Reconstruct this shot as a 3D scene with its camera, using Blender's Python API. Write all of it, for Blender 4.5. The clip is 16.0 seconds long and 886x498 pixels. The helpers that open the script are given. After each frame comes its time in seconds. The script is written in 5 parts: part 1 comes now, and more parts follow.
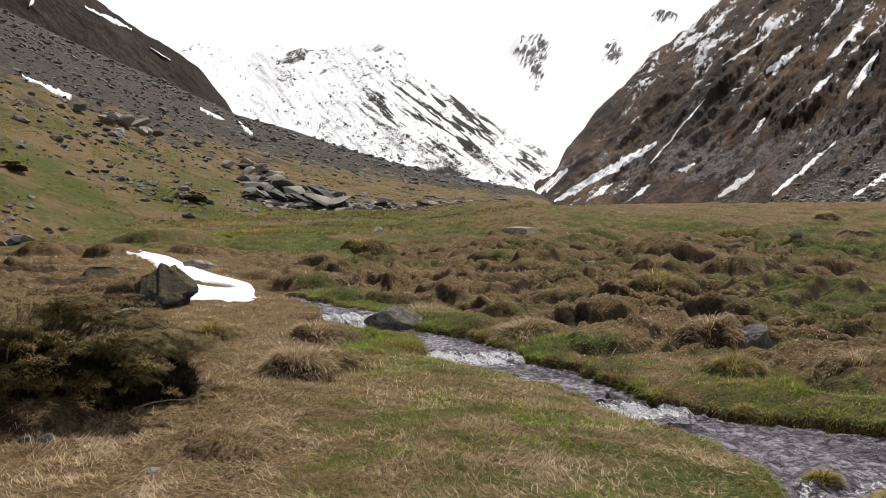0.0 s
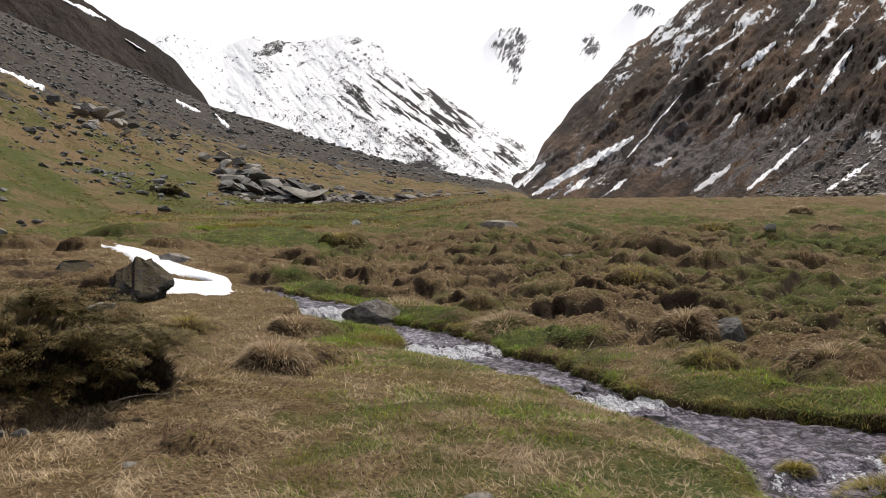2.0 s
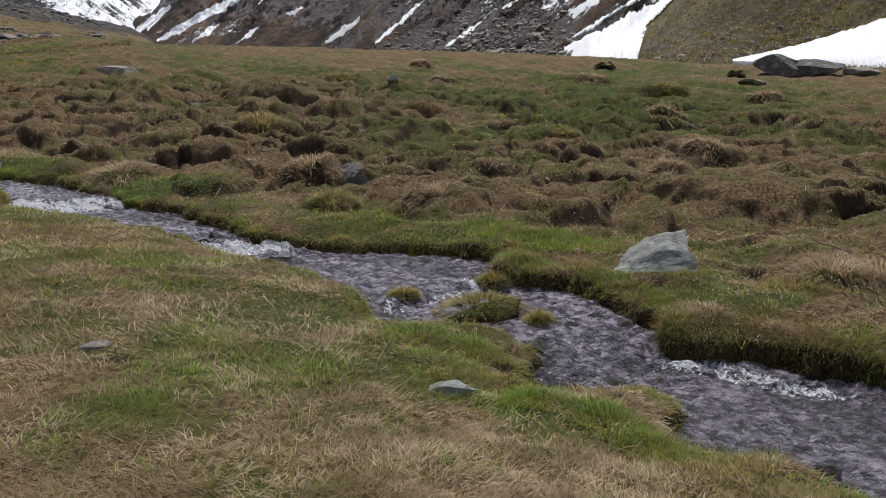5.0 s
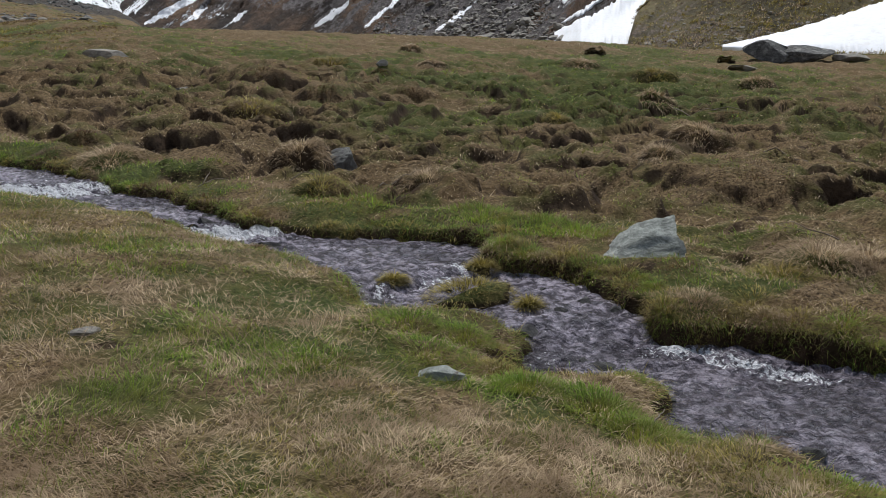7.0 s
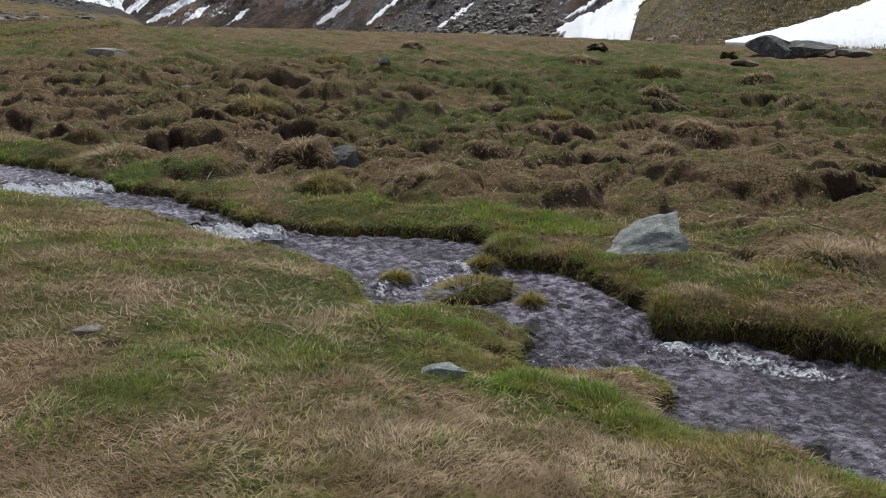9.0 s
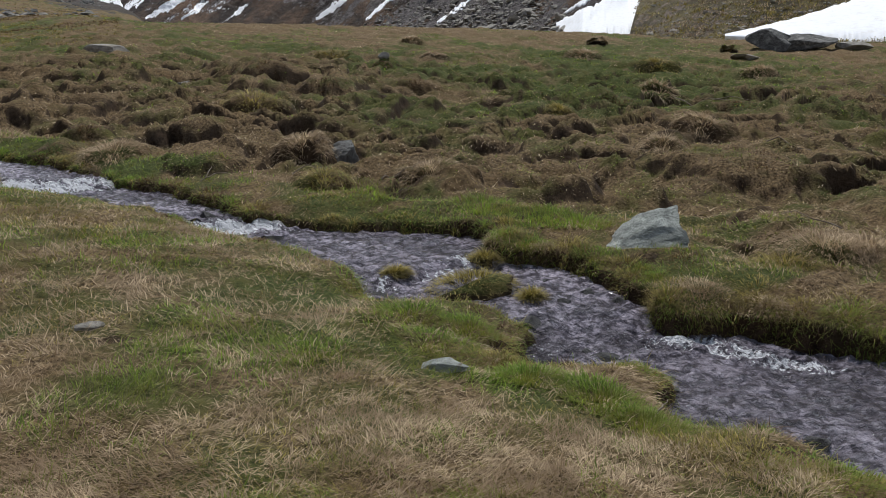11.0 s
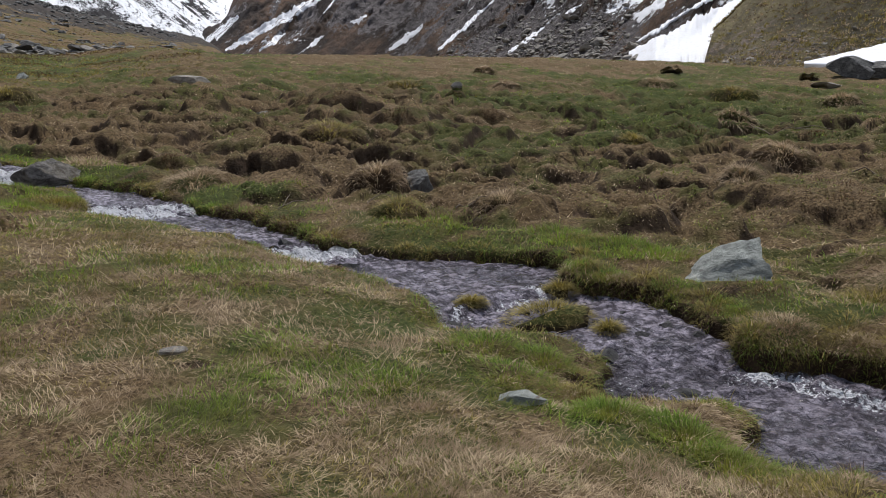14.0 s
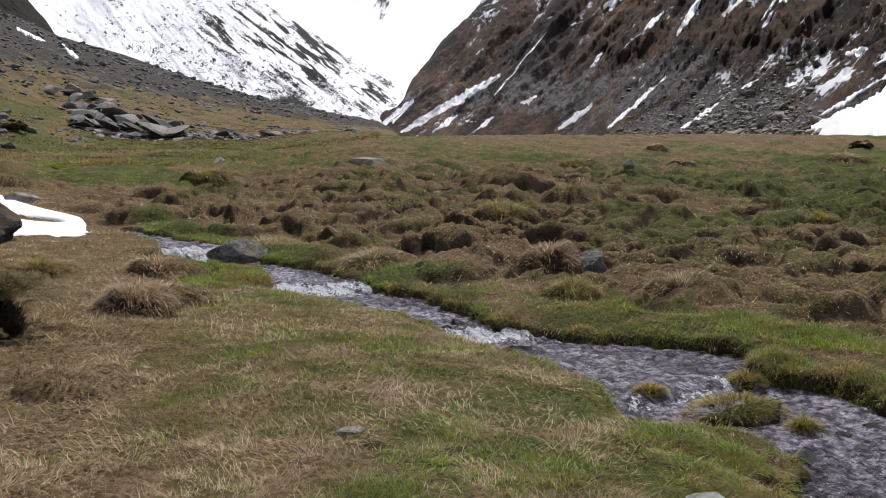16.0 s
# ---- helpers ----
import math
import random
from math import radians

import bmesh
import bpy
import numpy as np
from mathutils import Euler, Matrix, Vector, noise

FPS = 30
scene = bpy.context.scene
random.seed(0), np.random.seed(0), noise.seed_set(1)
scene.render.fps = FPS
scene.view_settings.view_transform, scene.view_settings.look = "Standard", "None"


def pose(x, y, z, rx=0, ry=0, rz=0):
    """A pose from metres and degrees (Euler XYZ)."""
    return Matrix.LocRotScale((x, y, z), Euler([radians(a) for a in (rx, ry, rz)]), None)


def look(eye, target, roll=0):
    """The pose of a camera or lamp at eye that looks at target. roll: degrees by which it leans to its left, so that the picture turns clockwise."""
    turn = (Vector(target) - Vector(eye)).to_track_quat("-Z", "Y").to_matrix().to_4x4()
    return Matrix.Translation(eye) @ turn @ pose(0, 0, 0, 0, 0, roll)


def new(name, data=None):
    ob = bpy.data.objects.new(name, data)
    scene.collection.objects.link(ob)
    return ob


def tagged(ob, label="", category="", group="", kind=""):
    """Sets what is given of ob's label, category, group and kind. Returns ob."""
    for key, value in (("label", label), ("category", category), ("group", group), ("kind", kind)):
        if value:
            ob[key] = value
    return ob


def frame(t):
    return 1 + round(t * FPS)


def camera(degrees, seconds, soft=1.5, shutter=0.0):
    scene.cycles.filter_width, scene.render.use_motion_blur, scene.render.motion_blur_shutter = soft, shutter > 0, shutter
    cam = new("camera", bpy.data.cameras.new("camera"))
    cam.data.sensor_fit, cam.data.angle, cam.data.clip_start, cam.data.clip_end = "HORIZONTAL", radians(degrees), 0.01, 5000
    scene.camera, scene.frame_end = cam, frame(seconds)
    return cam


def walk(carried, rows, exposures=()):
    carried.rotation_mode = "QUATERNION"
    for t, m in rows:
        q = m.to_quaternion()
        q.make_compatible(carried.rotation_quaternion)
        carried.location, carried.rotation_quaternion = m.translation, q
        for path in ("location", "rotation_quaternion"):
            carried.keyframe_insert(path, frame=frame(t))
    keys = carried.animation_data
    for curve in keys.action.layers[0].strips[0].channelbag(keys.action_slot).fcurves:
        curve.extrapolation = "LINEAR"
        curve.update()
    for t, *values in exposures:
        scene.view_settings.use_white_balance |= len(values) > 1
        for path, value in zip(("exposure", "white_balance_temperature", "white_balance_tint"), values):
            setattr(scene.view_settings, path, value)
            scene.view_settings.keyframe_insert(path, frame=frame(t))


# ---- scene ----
cam = camera(54.73, 16.0, soft=0.65)
PATH = [
    (0.0, 0.0, 0.0, 1.5, 89.0, 0.0, 0.0), (0.5, 0.0, -0.002, 1.5, 88.89, -0.01, -0.18),
    (1.0, -0.001, 0.003, 1.496, 88.94, 0.05, -0.22), (1.5, 0.002, -0.006, 1.498, 88.94, 0.03, -0.28),
    (2.0, 0.0, -0.009, 1.502, 88.57, -0.09, -1.48), (2.5, -0.006, -0.011, 1.485, 88.21, -0.19, -6.32),
    (3.0, 0.019, -0.045, 1.474, 87.2, -0.32, -11.36), (3.5, 0.033, -0.072, 1.476, 85.07, -0.81, -19.1),
    (4.0, 0.07, -0.089, 1.449, 80.56, -1.07, -24.03), (4.5, 0.076, -0.092, 1.443, 79.27, -1.13, -25.16),
    (7.0, 0.076, -0.093, 1.446, 78.03, -1.36, -26.12), (7.5, 0.076, -0.091, 1.443, 77.84, -1.27, -26.27),
    (8.0, 0.08, -0.093, 1.443, 77.67, -1.17, -26.31), (8.5, 0.081, -0.093, 1.444, 77.63, -1.06, -26.1),
    (9.0, 0.078, -0.096, 1.445, 77.84, -1.09, -25.97), (11.5, 0.081, -0.096, 1.446, 77.46, -0.8, -26.05),
    (12.0, 0.083, -0.096, 1.445, 77.57, -0.74, -26.11), (12.5, 0.082, -0.098, 1.447, 77.79, -0.66, -26.12),
    (13.0, 0.071, -0.089, 1.447, 77.82, -0.81, -25.69), (13.5, 0.059, -0.08, 1.448, 78.37, -0.76, -23.79),
    (14.0, 0.043, -0.061, 1.453, 79.33, -0.63, -21.35), (14.5, 0.041, -0.036, 1.458, 80.12, -0.32, -18.34),
    (15.0, 0.029, -0.015, 1.46, 80.76, -0.18, -15.69), (15.5, 0.017, 0.002, 1.468, 82.56, -0.39, -13.24),
    (16.0, 0.008, 0.021, 1.483, 84.42, 0.05, -10.21),
]
EXPOSURES = [(0.0, 0.1, 6600, 11), (2.0, 0.0, 6500, 11), (3.2, -0.19, 6300, 11), (4.5, -0.15, 6080, 11), (7.0, -0.2, 5900, 8), (12.5, -0.23, 5880, 8), (14.0, -0.19, 5930, 11), (16.0, -0.02, 6080, 13)]
walk(cam, [(r[0], pose(*r[1:])) for r in PATH], EXPOSURES)

# ---- sky and sun ----
SUN_BEARING, SUN_HEIGHT = 24.0, 59.0
world = bpy.data.worlds.new("sky")
scene.world = world
world.use_nodes = True
wn = world.node_tree
sky = wn.nodes.new("ShaderNodeTexSky")
sky.sky_type = "NISHITA"
sky.sun_disc = False
sky.sun_elevation = radians(SUN_HEIGHT)
sky.sun_rotation = radians(SUN_BEARING)
sky.altitude = 2200
sky.dust_density = 3.0
wn.nodes["Background"].inputs["Strength"].default_value = 0.075
# a bank of bright cloud low round the horizon, broken higher up
where = wn.nodes.new("ShaderNodeTexCoord")
axes = wn.nodes.new("ShaderNodeSeparateXYZ")
puff = wn.nodes.new("ShaderNodeTexNoise")
puff.inputs["Scale"].default_value = 5.0
puff.inputs["Detail"].default_value = 7.0
puff.inputs["Roughness"].default_value = 0.55
lower = wn.nodes.new("ShaderNodeMath")
lower.operation = "MULTIPLY_ADD"
lower.inputs[1].default_value = -0.95
lower.inputs[2].default_value = 0.44
total = wn.nodes.new("ShaderNodeMath")
cover = wn.nodes.new("ShaderNodeMapRange")
cover.inputs["From Min"].default_value = 0.47
cover.inputs["From Max"].default_value = 0.62
veil = wn.nodes.new("ShaderNodeMix")
veil.data_type = "RGBA"
veil.inputs[7].default_value = (15.0, 15.1, 15.4, 1)
wn.links.new(where.outputs["Generated"], axes.inputs[0])
wn.links.new(where.outputs["Generated"], puff.inputs["Vector"])
wn.links.new(axes.outputs["Z"], lower.inputs[0])
wn.links.new(lower.outputs[0], total.inputs[0])
wn.links.new(puff.outputs["Fac"], total.inputs[1])
wn.links.new(total.outputs[0], cover.inputs["Value"])
wn.links.new(cover.outputs["Result"], veil.inputs[0])
wn.links.new(sky.outputs["Color"], veil.inputs[6])
wn.links.new(veil.outputs[2], wn.nodes["Background"].inputs["Color"])

sun_data = bpy.data.lights.new("sun", "SUN")
sun_data.energy = 5.0
sun_data.angle = radians(0.7)
sun_data.color = (1.0, 0.93, 0.83)
sun = new("sun", sun_data)
sb, sh = radians(SUN_BEARING), radians(SUN_HEIGHT)
sun.matrix_world = look((math.sin(sb) * math.cos(sh) * 60, math.cos(sb) * math.cos(sh) * 60, math.sin(sh) * 60), (0, 0, 0))


# ---- materials ----
class Nodes:
    """A small builder for node materials."""

    def __init__(self, name):
        self.m = bpy.data.materials.new(name)
        self.m.use_nodes = True
        self.t = self.m.node_tree
        self.bsdf = self.t.nodes["Principled BSDF"]

    def n(self, kind):
        return self.t.nodes.new(kind)

    def put(self, sock, val):
        if hasattr(val, "is_output"):
            self.t.links.new(val, sock)
        elif isinstance(val, tuple) and len(val) == 3 and sock.type == "RGBA":
            sock.default_value = (*val, 1)
        else:
            sock.default_value = val

    def coords(self):
        return self.n("ShaderNodeTexCoord").outputs["Object"]

    def attr(self, name):
        a = self.n("ShaderNodeAttribute")
        a.attribute_name = name
        return a.outputs["Fac"]

    def vec(self, name):
        a = self.n("ShaderNodeAttribute")
        a.attribute_name = name
        return a.outputs["Vector"]

    def scaled(self, v, s, loc=(0, 0, 0)):
        a = self.n("ShaderNodeMapping")
        self.put(a.inputs["Vector"], v)
        a.inputs["Scale"].default_value = s
        a.inputs["Location"].default_value = loc
        return a.outputs["Vector"]

    def noise(self, v, scale, detail=5.0, rough=0.55, distort=0.0):
        a = self.n("ShaderNodeTexNoise")
        self.put(a.inputs["Vector"], v)
        a.inputs["Scale"].default_value = scale
        a.inputs["Detail"].default_value = detail
        a.inputs["Roughness"].default_value = rough
        a.inputs["Distortion"].default_value = distort
        return a.outputs["Fac"]

    def ramp(self, fac, lo, hi, a=0.0, b=1.0):
        r = self.n("ShaderNodeMapRange")
        r.interpolation_type = "SMOOTHSTEP"
        self.put(r.inputs["Value"], fac)
        for k, x in zip(("From Min", "From Max", "To Min", "To Max"), (lo, hi, a, b)):
            self.put(r.inputs[k], x)
        return r.outputs["Result"]

    def math(self, op, a, b=0.0):
        r = self.n("ShaderNodeMath")
        r.operation = op
        self.put(r.inputs[0], a)
        self.put(r.inputs[1], b)
        return r.outputs[0]

    def mix(self, fac, a, b):
        r = self.n("ShaderNodeMix")
        r.data_type = "RGBA"
        self.put(r.inputs[0], fac)
        self.put(r.inputs[6], a)
        self.put(r.inputs[7], b)
        return r.outputs[2]

    def steep(self):
        g = self.n("ShaderNodeNewGeometry")
        s = self.n("ShaderNodeSeparateXYZ")
        self.t.links.new(g.outputs["Normal"], s.inputs[0])
        return s.outputs["Z"]

    def island(self):
        return self.n("ShaderNodeNewGeometry").outputs["Random Per Island"]

    def random(self):
        return self.n("ShaderNodeObjectInfo").outputs["Random"]

    def bump(self, height, strength, distance):
        b = self.n("ShaderNodeBump")
        self.put(b.inputs["Height"], height)
        b.inputs["Strength"].default_value = strength
        b.inputs["Distance"].default_value = distance
        self.t.links.new(b.outputs["Normal"], self.bsdf.inputs["Normal"])

    def done(self, color, rough=0.9, spec=0.3):
        self.put(self.bsdf.inputs["Base Color"], color)
        self.put(self.bsdf.inputs["Roughness"], rough)
        self.bsdf.inputs["Specular IOR Level"].default_value = spec
        return self.m


def turf_material():
    k = Nodes("alpine_turf")
    v = k.coords()
    big = k.noise(v, 0.22, 4)
    mid = k.noise(v, 1.7, 6, 0.6)
    fine = k.noise(v, 28.0, 5, 0.7)
    green = k.attr("turf")
    scree = k.attr("scree")
    dry = k.mix(k.ramp(fine, 0.3, 0.7), (0.045, 0.029, 0.015), (0.26, 0.185, 0.10))
    dry = k.mix(k.ramp(mid, 0.42, 0.72, 0.0, 0.75), dry, (0.13, 0.085, 0.04))
    lush = k.mix(k.ramp(fine, 0.3, 0.7), (0.028, 0.040, 0.010), (0.10, 0.115, 0.032))
    lush = k.mix(k.ramp(mid, 0.45, 0.7, 0.0, 0.6), lush, (0.12, 0.10, 0.035))
    g = k.math("ADD", k.math("MULTIPLY", k.math("SUBTRACT", mid, 0.5), 1.6), green)
    g = k.math("ADD", k.math("MULTIPLY", k.math("SUBTRACT", big, 0.5), 1.0), g)
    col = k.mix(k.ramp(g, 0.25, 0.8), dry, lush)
    # steep faces: bare soil, darkened to carry the shade of hummock fronts
    peat_shade = k.mix(fine, (0.012, 0.008, 0.005), (0.065, 0.042, 0.025))
    col = k.mix(k.ramp(k.math("ADD", k.steep(), k.math("MULTIPLY", k.math("SUBTRACT", mid, 0.5), 0.25)), 0.58, 0.80, 0.9, 0.0), col, peat_shade)
    stone = k.mix(k.ramp(k.noise(v, 1.6, 10, 0.8), 0.38, 0.64), (0.024, 0.020, 0.017), (0.092, 0.08, 0.069))
    s = k.math("ADD", scree, k.math("MULTIPLY", k.math("SUBTRACT", k.noise(v, 0.22, 10, 0.72), 0.5), 2.3))
    col = k.mix(k.ramp(s, 0.42, 0.62), col, stone)
    # one dark colour for stream bed, bare soil and shade between hummocks
    bed_and_shade = k.attr("bed")
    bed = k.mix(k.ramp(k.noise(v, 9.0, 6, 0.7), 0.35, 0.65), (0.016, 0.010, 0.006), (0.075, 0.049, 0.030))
    col = k.mix(bed_and_shade, col, bed)
    k.bump(k.math("ADD", fine, k.math("MULTIPLY", mid, 1.5)), 0.9, 0.05)
    return k.done(col, 0.95, 0.1)


def grass_material(name, lo, hi, tip, through_light=0.3):
    k = Nodes(name)
    v = k.coords()
    col = k.mix(k.island(), lo, hi)
    col = k.mix(k.ramp(k.noise(v, 2.1, 6, 0.65), 0.42, 0.62, 0.0, 0.85), col, tip)
    m = k.done(col, 0.7, 0.25)
    t = k.n("ShaderNodeBsdfTranslucent")
    k.put(t.inputs["Color"], col)
    mix = k.n("ShaderNodeMixShader")
    mix.inputs[0].default_value = through_light
    k.t.links.new(k.bsdf.outputs[0], mix.inputs[1])
    k.t.links.new(t.outputs[0], mix.inputs[2])
    k.t.links.new(mix.outputs[0], k.t.nodes["Material Output"].inputs["Surface"])
    return m


def rock_material(name, dark, light, lichen, spots=0.5, rust=0.0, moss=0.0):
    k = Nodes(name)
    v = k.coords()
    n1 = k.noise(v, 2.5, 9, 0.7, 0.4)
    n2 = k.noise(k.scaled(v, (1, 1.3, 2)), 6.0, 9, 0.72, 0.5)
    col = k.mix(k.ramp(n2, 0.36, 0.66), dark, light)
    col = k.mix(k.ramp(n1, 0.5, 0.62, 0.0, spots), col, lichen)
    col = k.mix(k.ramp(k.noise(v, 40, 4, 0.7), 0.5, 0.75, 0.0, 0.5), col, dark)
    col = k.mix(k.ramp(k.random(), 0, 1, 0.0, 0.3), col, light)
    col = k.mix(k.ramp(k.noise(k.scaled(v, (1, 1, 1), (4, 2, 7)), 4.5, 7, 0.7), 0.60, 0.66, 0.0, rust), col, (0.10, 0.055, 0.04))
    if moss:
        cap = k.math("ADD", k.steep(), k.math("MULTIPLY", k.math("SUBTRACT", k.noise(v, 3.0, 8, 0.7), 0.5), 2.2))
        col = k.mix(k.ramp(cap, 0.35, 0.6, 0.0, moss), col, k.mix(k.noise(v, 30, 5, 0.7), (0.03, 0.022, 0.010), (0.13, 0.095, 0.04)))
    k.bump(k.math("ADD", n2, n1), 0.9, 0.06)
    return k.done(col, 0.85, 0.3)


def snow_material():
    k = Nodes("old_snow")
    v = k.coords()
    n = k.noise(v, 1.2, 7, 0.7)
    col = k.mix(k.ramp(n, 0.45, 0.75, 0.0, 0.6), (0.86, 0.87, 0.9), (0.68, 0.65, 0.6))
    col = k.mix(k.ramp(k.noise(v, 14, 6, 0.8), 0.62, 0.8, 0.0, 0.5), col, (0.4, 0.36, 0.3))
    k.bump(k.noise(v, 6, 5), 0.4, 0.05)
    return k.done(col, 0.75, 0.2)


def water_material():
    k = Nodes("brook_water")
    v = k.coords()
    flow = k.vec("flow")
    calm = k.noise(k.scaled(flow, (1.0, 0.55, 1.0)), 1.9, 5, 0.6, 0.5)
    streaks = k.noise(k.scaled(flow, (1.5, 0.8, 1.0)), 5.0, 12, 0.76, 0.8)
    foam = k.math("MULTIPLY", k.attr("foam"), k.ramp(calm, 0.35, 0.6, 0.55, 1.25))
    # fine white specks: foam, and sun sparkle painted with it
    foam_glints = k.noise(v, 30.0, 6, 0.75)
    f = k.math("ADD", foam, k.math("MULTIPLY", k.math("SUBTRACT", streaks, 0.5), 1.0))
    f = k.math("ADD", f, k.math("MULTIPLY", k.math("SUBTRACT", foam_glints, 0.5), 1.7))
    f = k.ramp(f, 0.58, 0.70, 0.0, 0.9)
    # body colour paints in the pale sky reflection and the dark ripple facets
    sky_mottle = k.noise(v, 13.0, 6, 0.66, 0.5)
    body = k.mix(k.ramp(sky_mottle, 0.40, 0.62), (0.075, 0.066, 0.078), (0.41, 0.37, 0.43))
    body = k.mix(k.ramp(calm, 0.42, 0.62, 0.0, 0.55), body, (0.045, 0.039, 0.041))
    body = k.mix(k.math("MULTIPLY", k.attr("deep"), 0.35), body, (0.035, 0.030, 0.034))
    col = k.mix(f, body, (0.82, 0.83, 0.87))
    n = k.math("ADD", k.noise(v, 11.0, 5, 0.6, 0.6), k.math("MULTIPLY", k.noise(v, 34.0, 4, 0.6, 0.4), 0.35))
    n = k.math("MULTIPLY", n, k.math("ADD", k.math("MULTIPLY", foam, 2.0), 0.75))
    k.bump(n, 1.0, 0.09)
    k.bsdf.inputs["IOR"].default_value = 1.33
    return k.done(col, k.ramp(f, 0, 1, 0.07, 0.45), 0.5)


def slope_material(name, soils, rock, snow_at, rock_at, size, bare=False, grain=(2.3, 1.0, 1.0), white=0.84, streak=1.7, speck=0.8):
    """A mountainside. Its 'fall' vector runs across (x) and down (y) the fall line, in metres."""
    k = Nodes(name)
    p = k.vec("fall")
    v = k.scaled(p, (1 / size, 1 / size, 1 / size))
    n1 = k.noise(v, 2.0, 9, 0.62)
    n2 = k.noise(k.scaled(v, grain), 2.6, 12, 0.7, 0.5)
    n3 = k.noise(v, 22.0, 8, 0.75)
    soil = k.mix(k.ramp(n1, 0.4, 0.6), *soils)
    bands = k.noise(k.scaled(v, (1.7, 0.5, 1.0), (3, 7, 0)), 1.6, 10, 0.68, 0.7)
    soil = k.mix(k.ramp(bands, 0.45, 0.62, 0.0, 0.7), soil, tuple(0.5 * c for c in soils[0]))
    soil = k.mix(k.ramp(n3, 0.4, 0.7, 0, 0.7), soil, tuple(0.45 * c for c in soils[0]))
    stone = k.mix(k.ramp(n3, 0.3, 0.7), tuple(0.3 * c for c in rock), tuple(1.7 * c for c in rock))
    r = k.math("ADD", k.attr("rock"), k.math("MULTIPLY", k.math("SUBTRACT", n2, 0.5), 1.6))
    r = k.math("ADD", r, k.math("MULTIPLY", k.math("SUBTRACT", n3, 0.5), 0.7))
    col = k.mix(k.ramp(r, rock_at, rock_at + 0.12), soil, stone)
    s = k.math("ADD", k.attr("snow"), k.math("MULTIPLY", k.math("SUBTRACT", n2, 0.5), streak))
    s = k.math("ADD", s, k.math("MULTIPLY", k.math("SUBTRACT", n3, 0.5), speck))
    s = k.ramp(s, snow_at, snow_at + 0.07)
    if bare:
        s = k.math("MULTIPLY", s, k.ramp(r, rock_at, rock_at + 0.08, 1.0, 0.0))
    col = k.mix(s, col, (0.985 * white, white, 1.03 * white))
    k.bump(k.math("MULTIPLY", k.math("ADD", n3, k.math("MULTIPLY", n2, 1.5)), k.ramp(s, 0, 1, 1.0, 0.12)), 0.9, size * 0.06)
    return k.done(col, 0.9, 0.15)


def needle_material():
    k = Nodes("juniper_needles")
    v = k.coords()
    col = k.mix(k.island(), (0.042, 0.038, 0.012), (0.22, 0.165, 0.05))
    col = k.mix(k.ramp(k.noise(v, 4.5, 6, 0.7), 0.5, 0.68, 0.0, 0.8), col, (0.27, 0.15, 0.05))
    return k.done(col, 0.7, 0.25)


TURF = turf_material()
STRAW = grass_material("straw_grass", (0.15, 0.096, 0.050), (0.76, 0.60, 0.385), (0.23, 0.155, 0.085), 0.28)
GREEN = grass_material("green_grass", (0.085, 0.15, 0.018), (0.32, 0.44, 0.06), (0.17, 0.155, 0.03), 0.48)
OLIVE = grass_material("olive_moss", (0.085, 0.068, 0.016), (0.48, 0.39, 0.10), (0.15, 0.115, 0.028))
HEATH = grass_material("brown_heath", (0.05, 0.029, 0.018), (0.23, 0.145, 0.066), (0.09, 0.052, 0.03))
PALE_ROCK = rock_material("pale_green_rock", (0.12, 0.13, 0.118), (0.40, 0.42, 0.385), (0.60, 0.62, 0.58), 0.6, 0.85)
GREY_ROCK = rock_material("grey_rock", (0.12, 0.108, 0.092), (0.36, 0.34, 0.30), (0.22, 0.18, 0.12))
DARK_ROCK = rock_material("dark_rock", (0.022, 0.021, 0.021), (0.09, 0.087, 0.084), (0.085, 0.07, 0.04))
LICHEN_ROCK = rock_material("lichened_rock", (0.04, 0.039, 0.037), (0.15, 0.147, 0.14), (0.27, 0.265, 0.245), 0.85)
MOSSY_ROCK = rock_material("mossy_rock", (0.010, 0.010, 0.009), (0.042, 0.040, 0.035), (0.17, 0.17, 0.155), 0.6, 0.0, 0.7)
BROOK_ROCK = rock_material("brook_rock", (0.06, 0.055, 0.05), (0.27, 0.255, 0.235), (0.34, 0.33, 0.31), 0.5, 0.0, 0.35)
SNOW = snow_material()
WATER = water_material()
NEEDLES = needle_material()
# dead needles with the bush's inner shade put into their colour
DEAD_SHADE = grass_material("dead_needles_shade", (0.012, 0.009, 0.006), (0.05, 0.034, 0.02), (0.03, 0.02, 0.012), 0.05)
WOOD = rock_material("grey_wood", (0.10, 0.07, 0.05), (0.30, 0.25, 0.20), (0.45, 0.40, 0.34))
R_SLOPE = slope_material("brown_mountainside", ((0.038, 0.026, 0.020), (0.19, 0.118, 0.072)), (0.14, 0.124, 0.122), 0.60, 0.47, 105.0)
HILL_SLOPE = slope_material("grassy_hillside", ((0.085, 0.068, 0.032), (0.20, 0.165, 0.075)), (0.14, 0.11, 0.085), 1.6, 0.60, 20.0)
L_SLOPE = slope_material("dark_shoulder", ((0.026, 0.019, 0.015), (0.055, 0.039, 0.030)), (0.065, 0.062, 0.065), 1.02, 0.75, 160.0)
M_SLOPE = slope_material("snow_mountain", ((0.03, 0.028, 0.03), (0.055, 0.05, 0.05)), (0.035, 0.034, 0.038), 0.42, 0.80, 90.0, False, (1.0, 1.7, 1.0), 0.82, 0.75, 1.35)
F_SLOPE = slope_material("snow_peak", ((0.055, 0.055, 0.06), (0.09, 0.088, 0.09)), (0.10, 0.10, 0.11), 0.30, 0.58, 110.0, True, white=0.95)


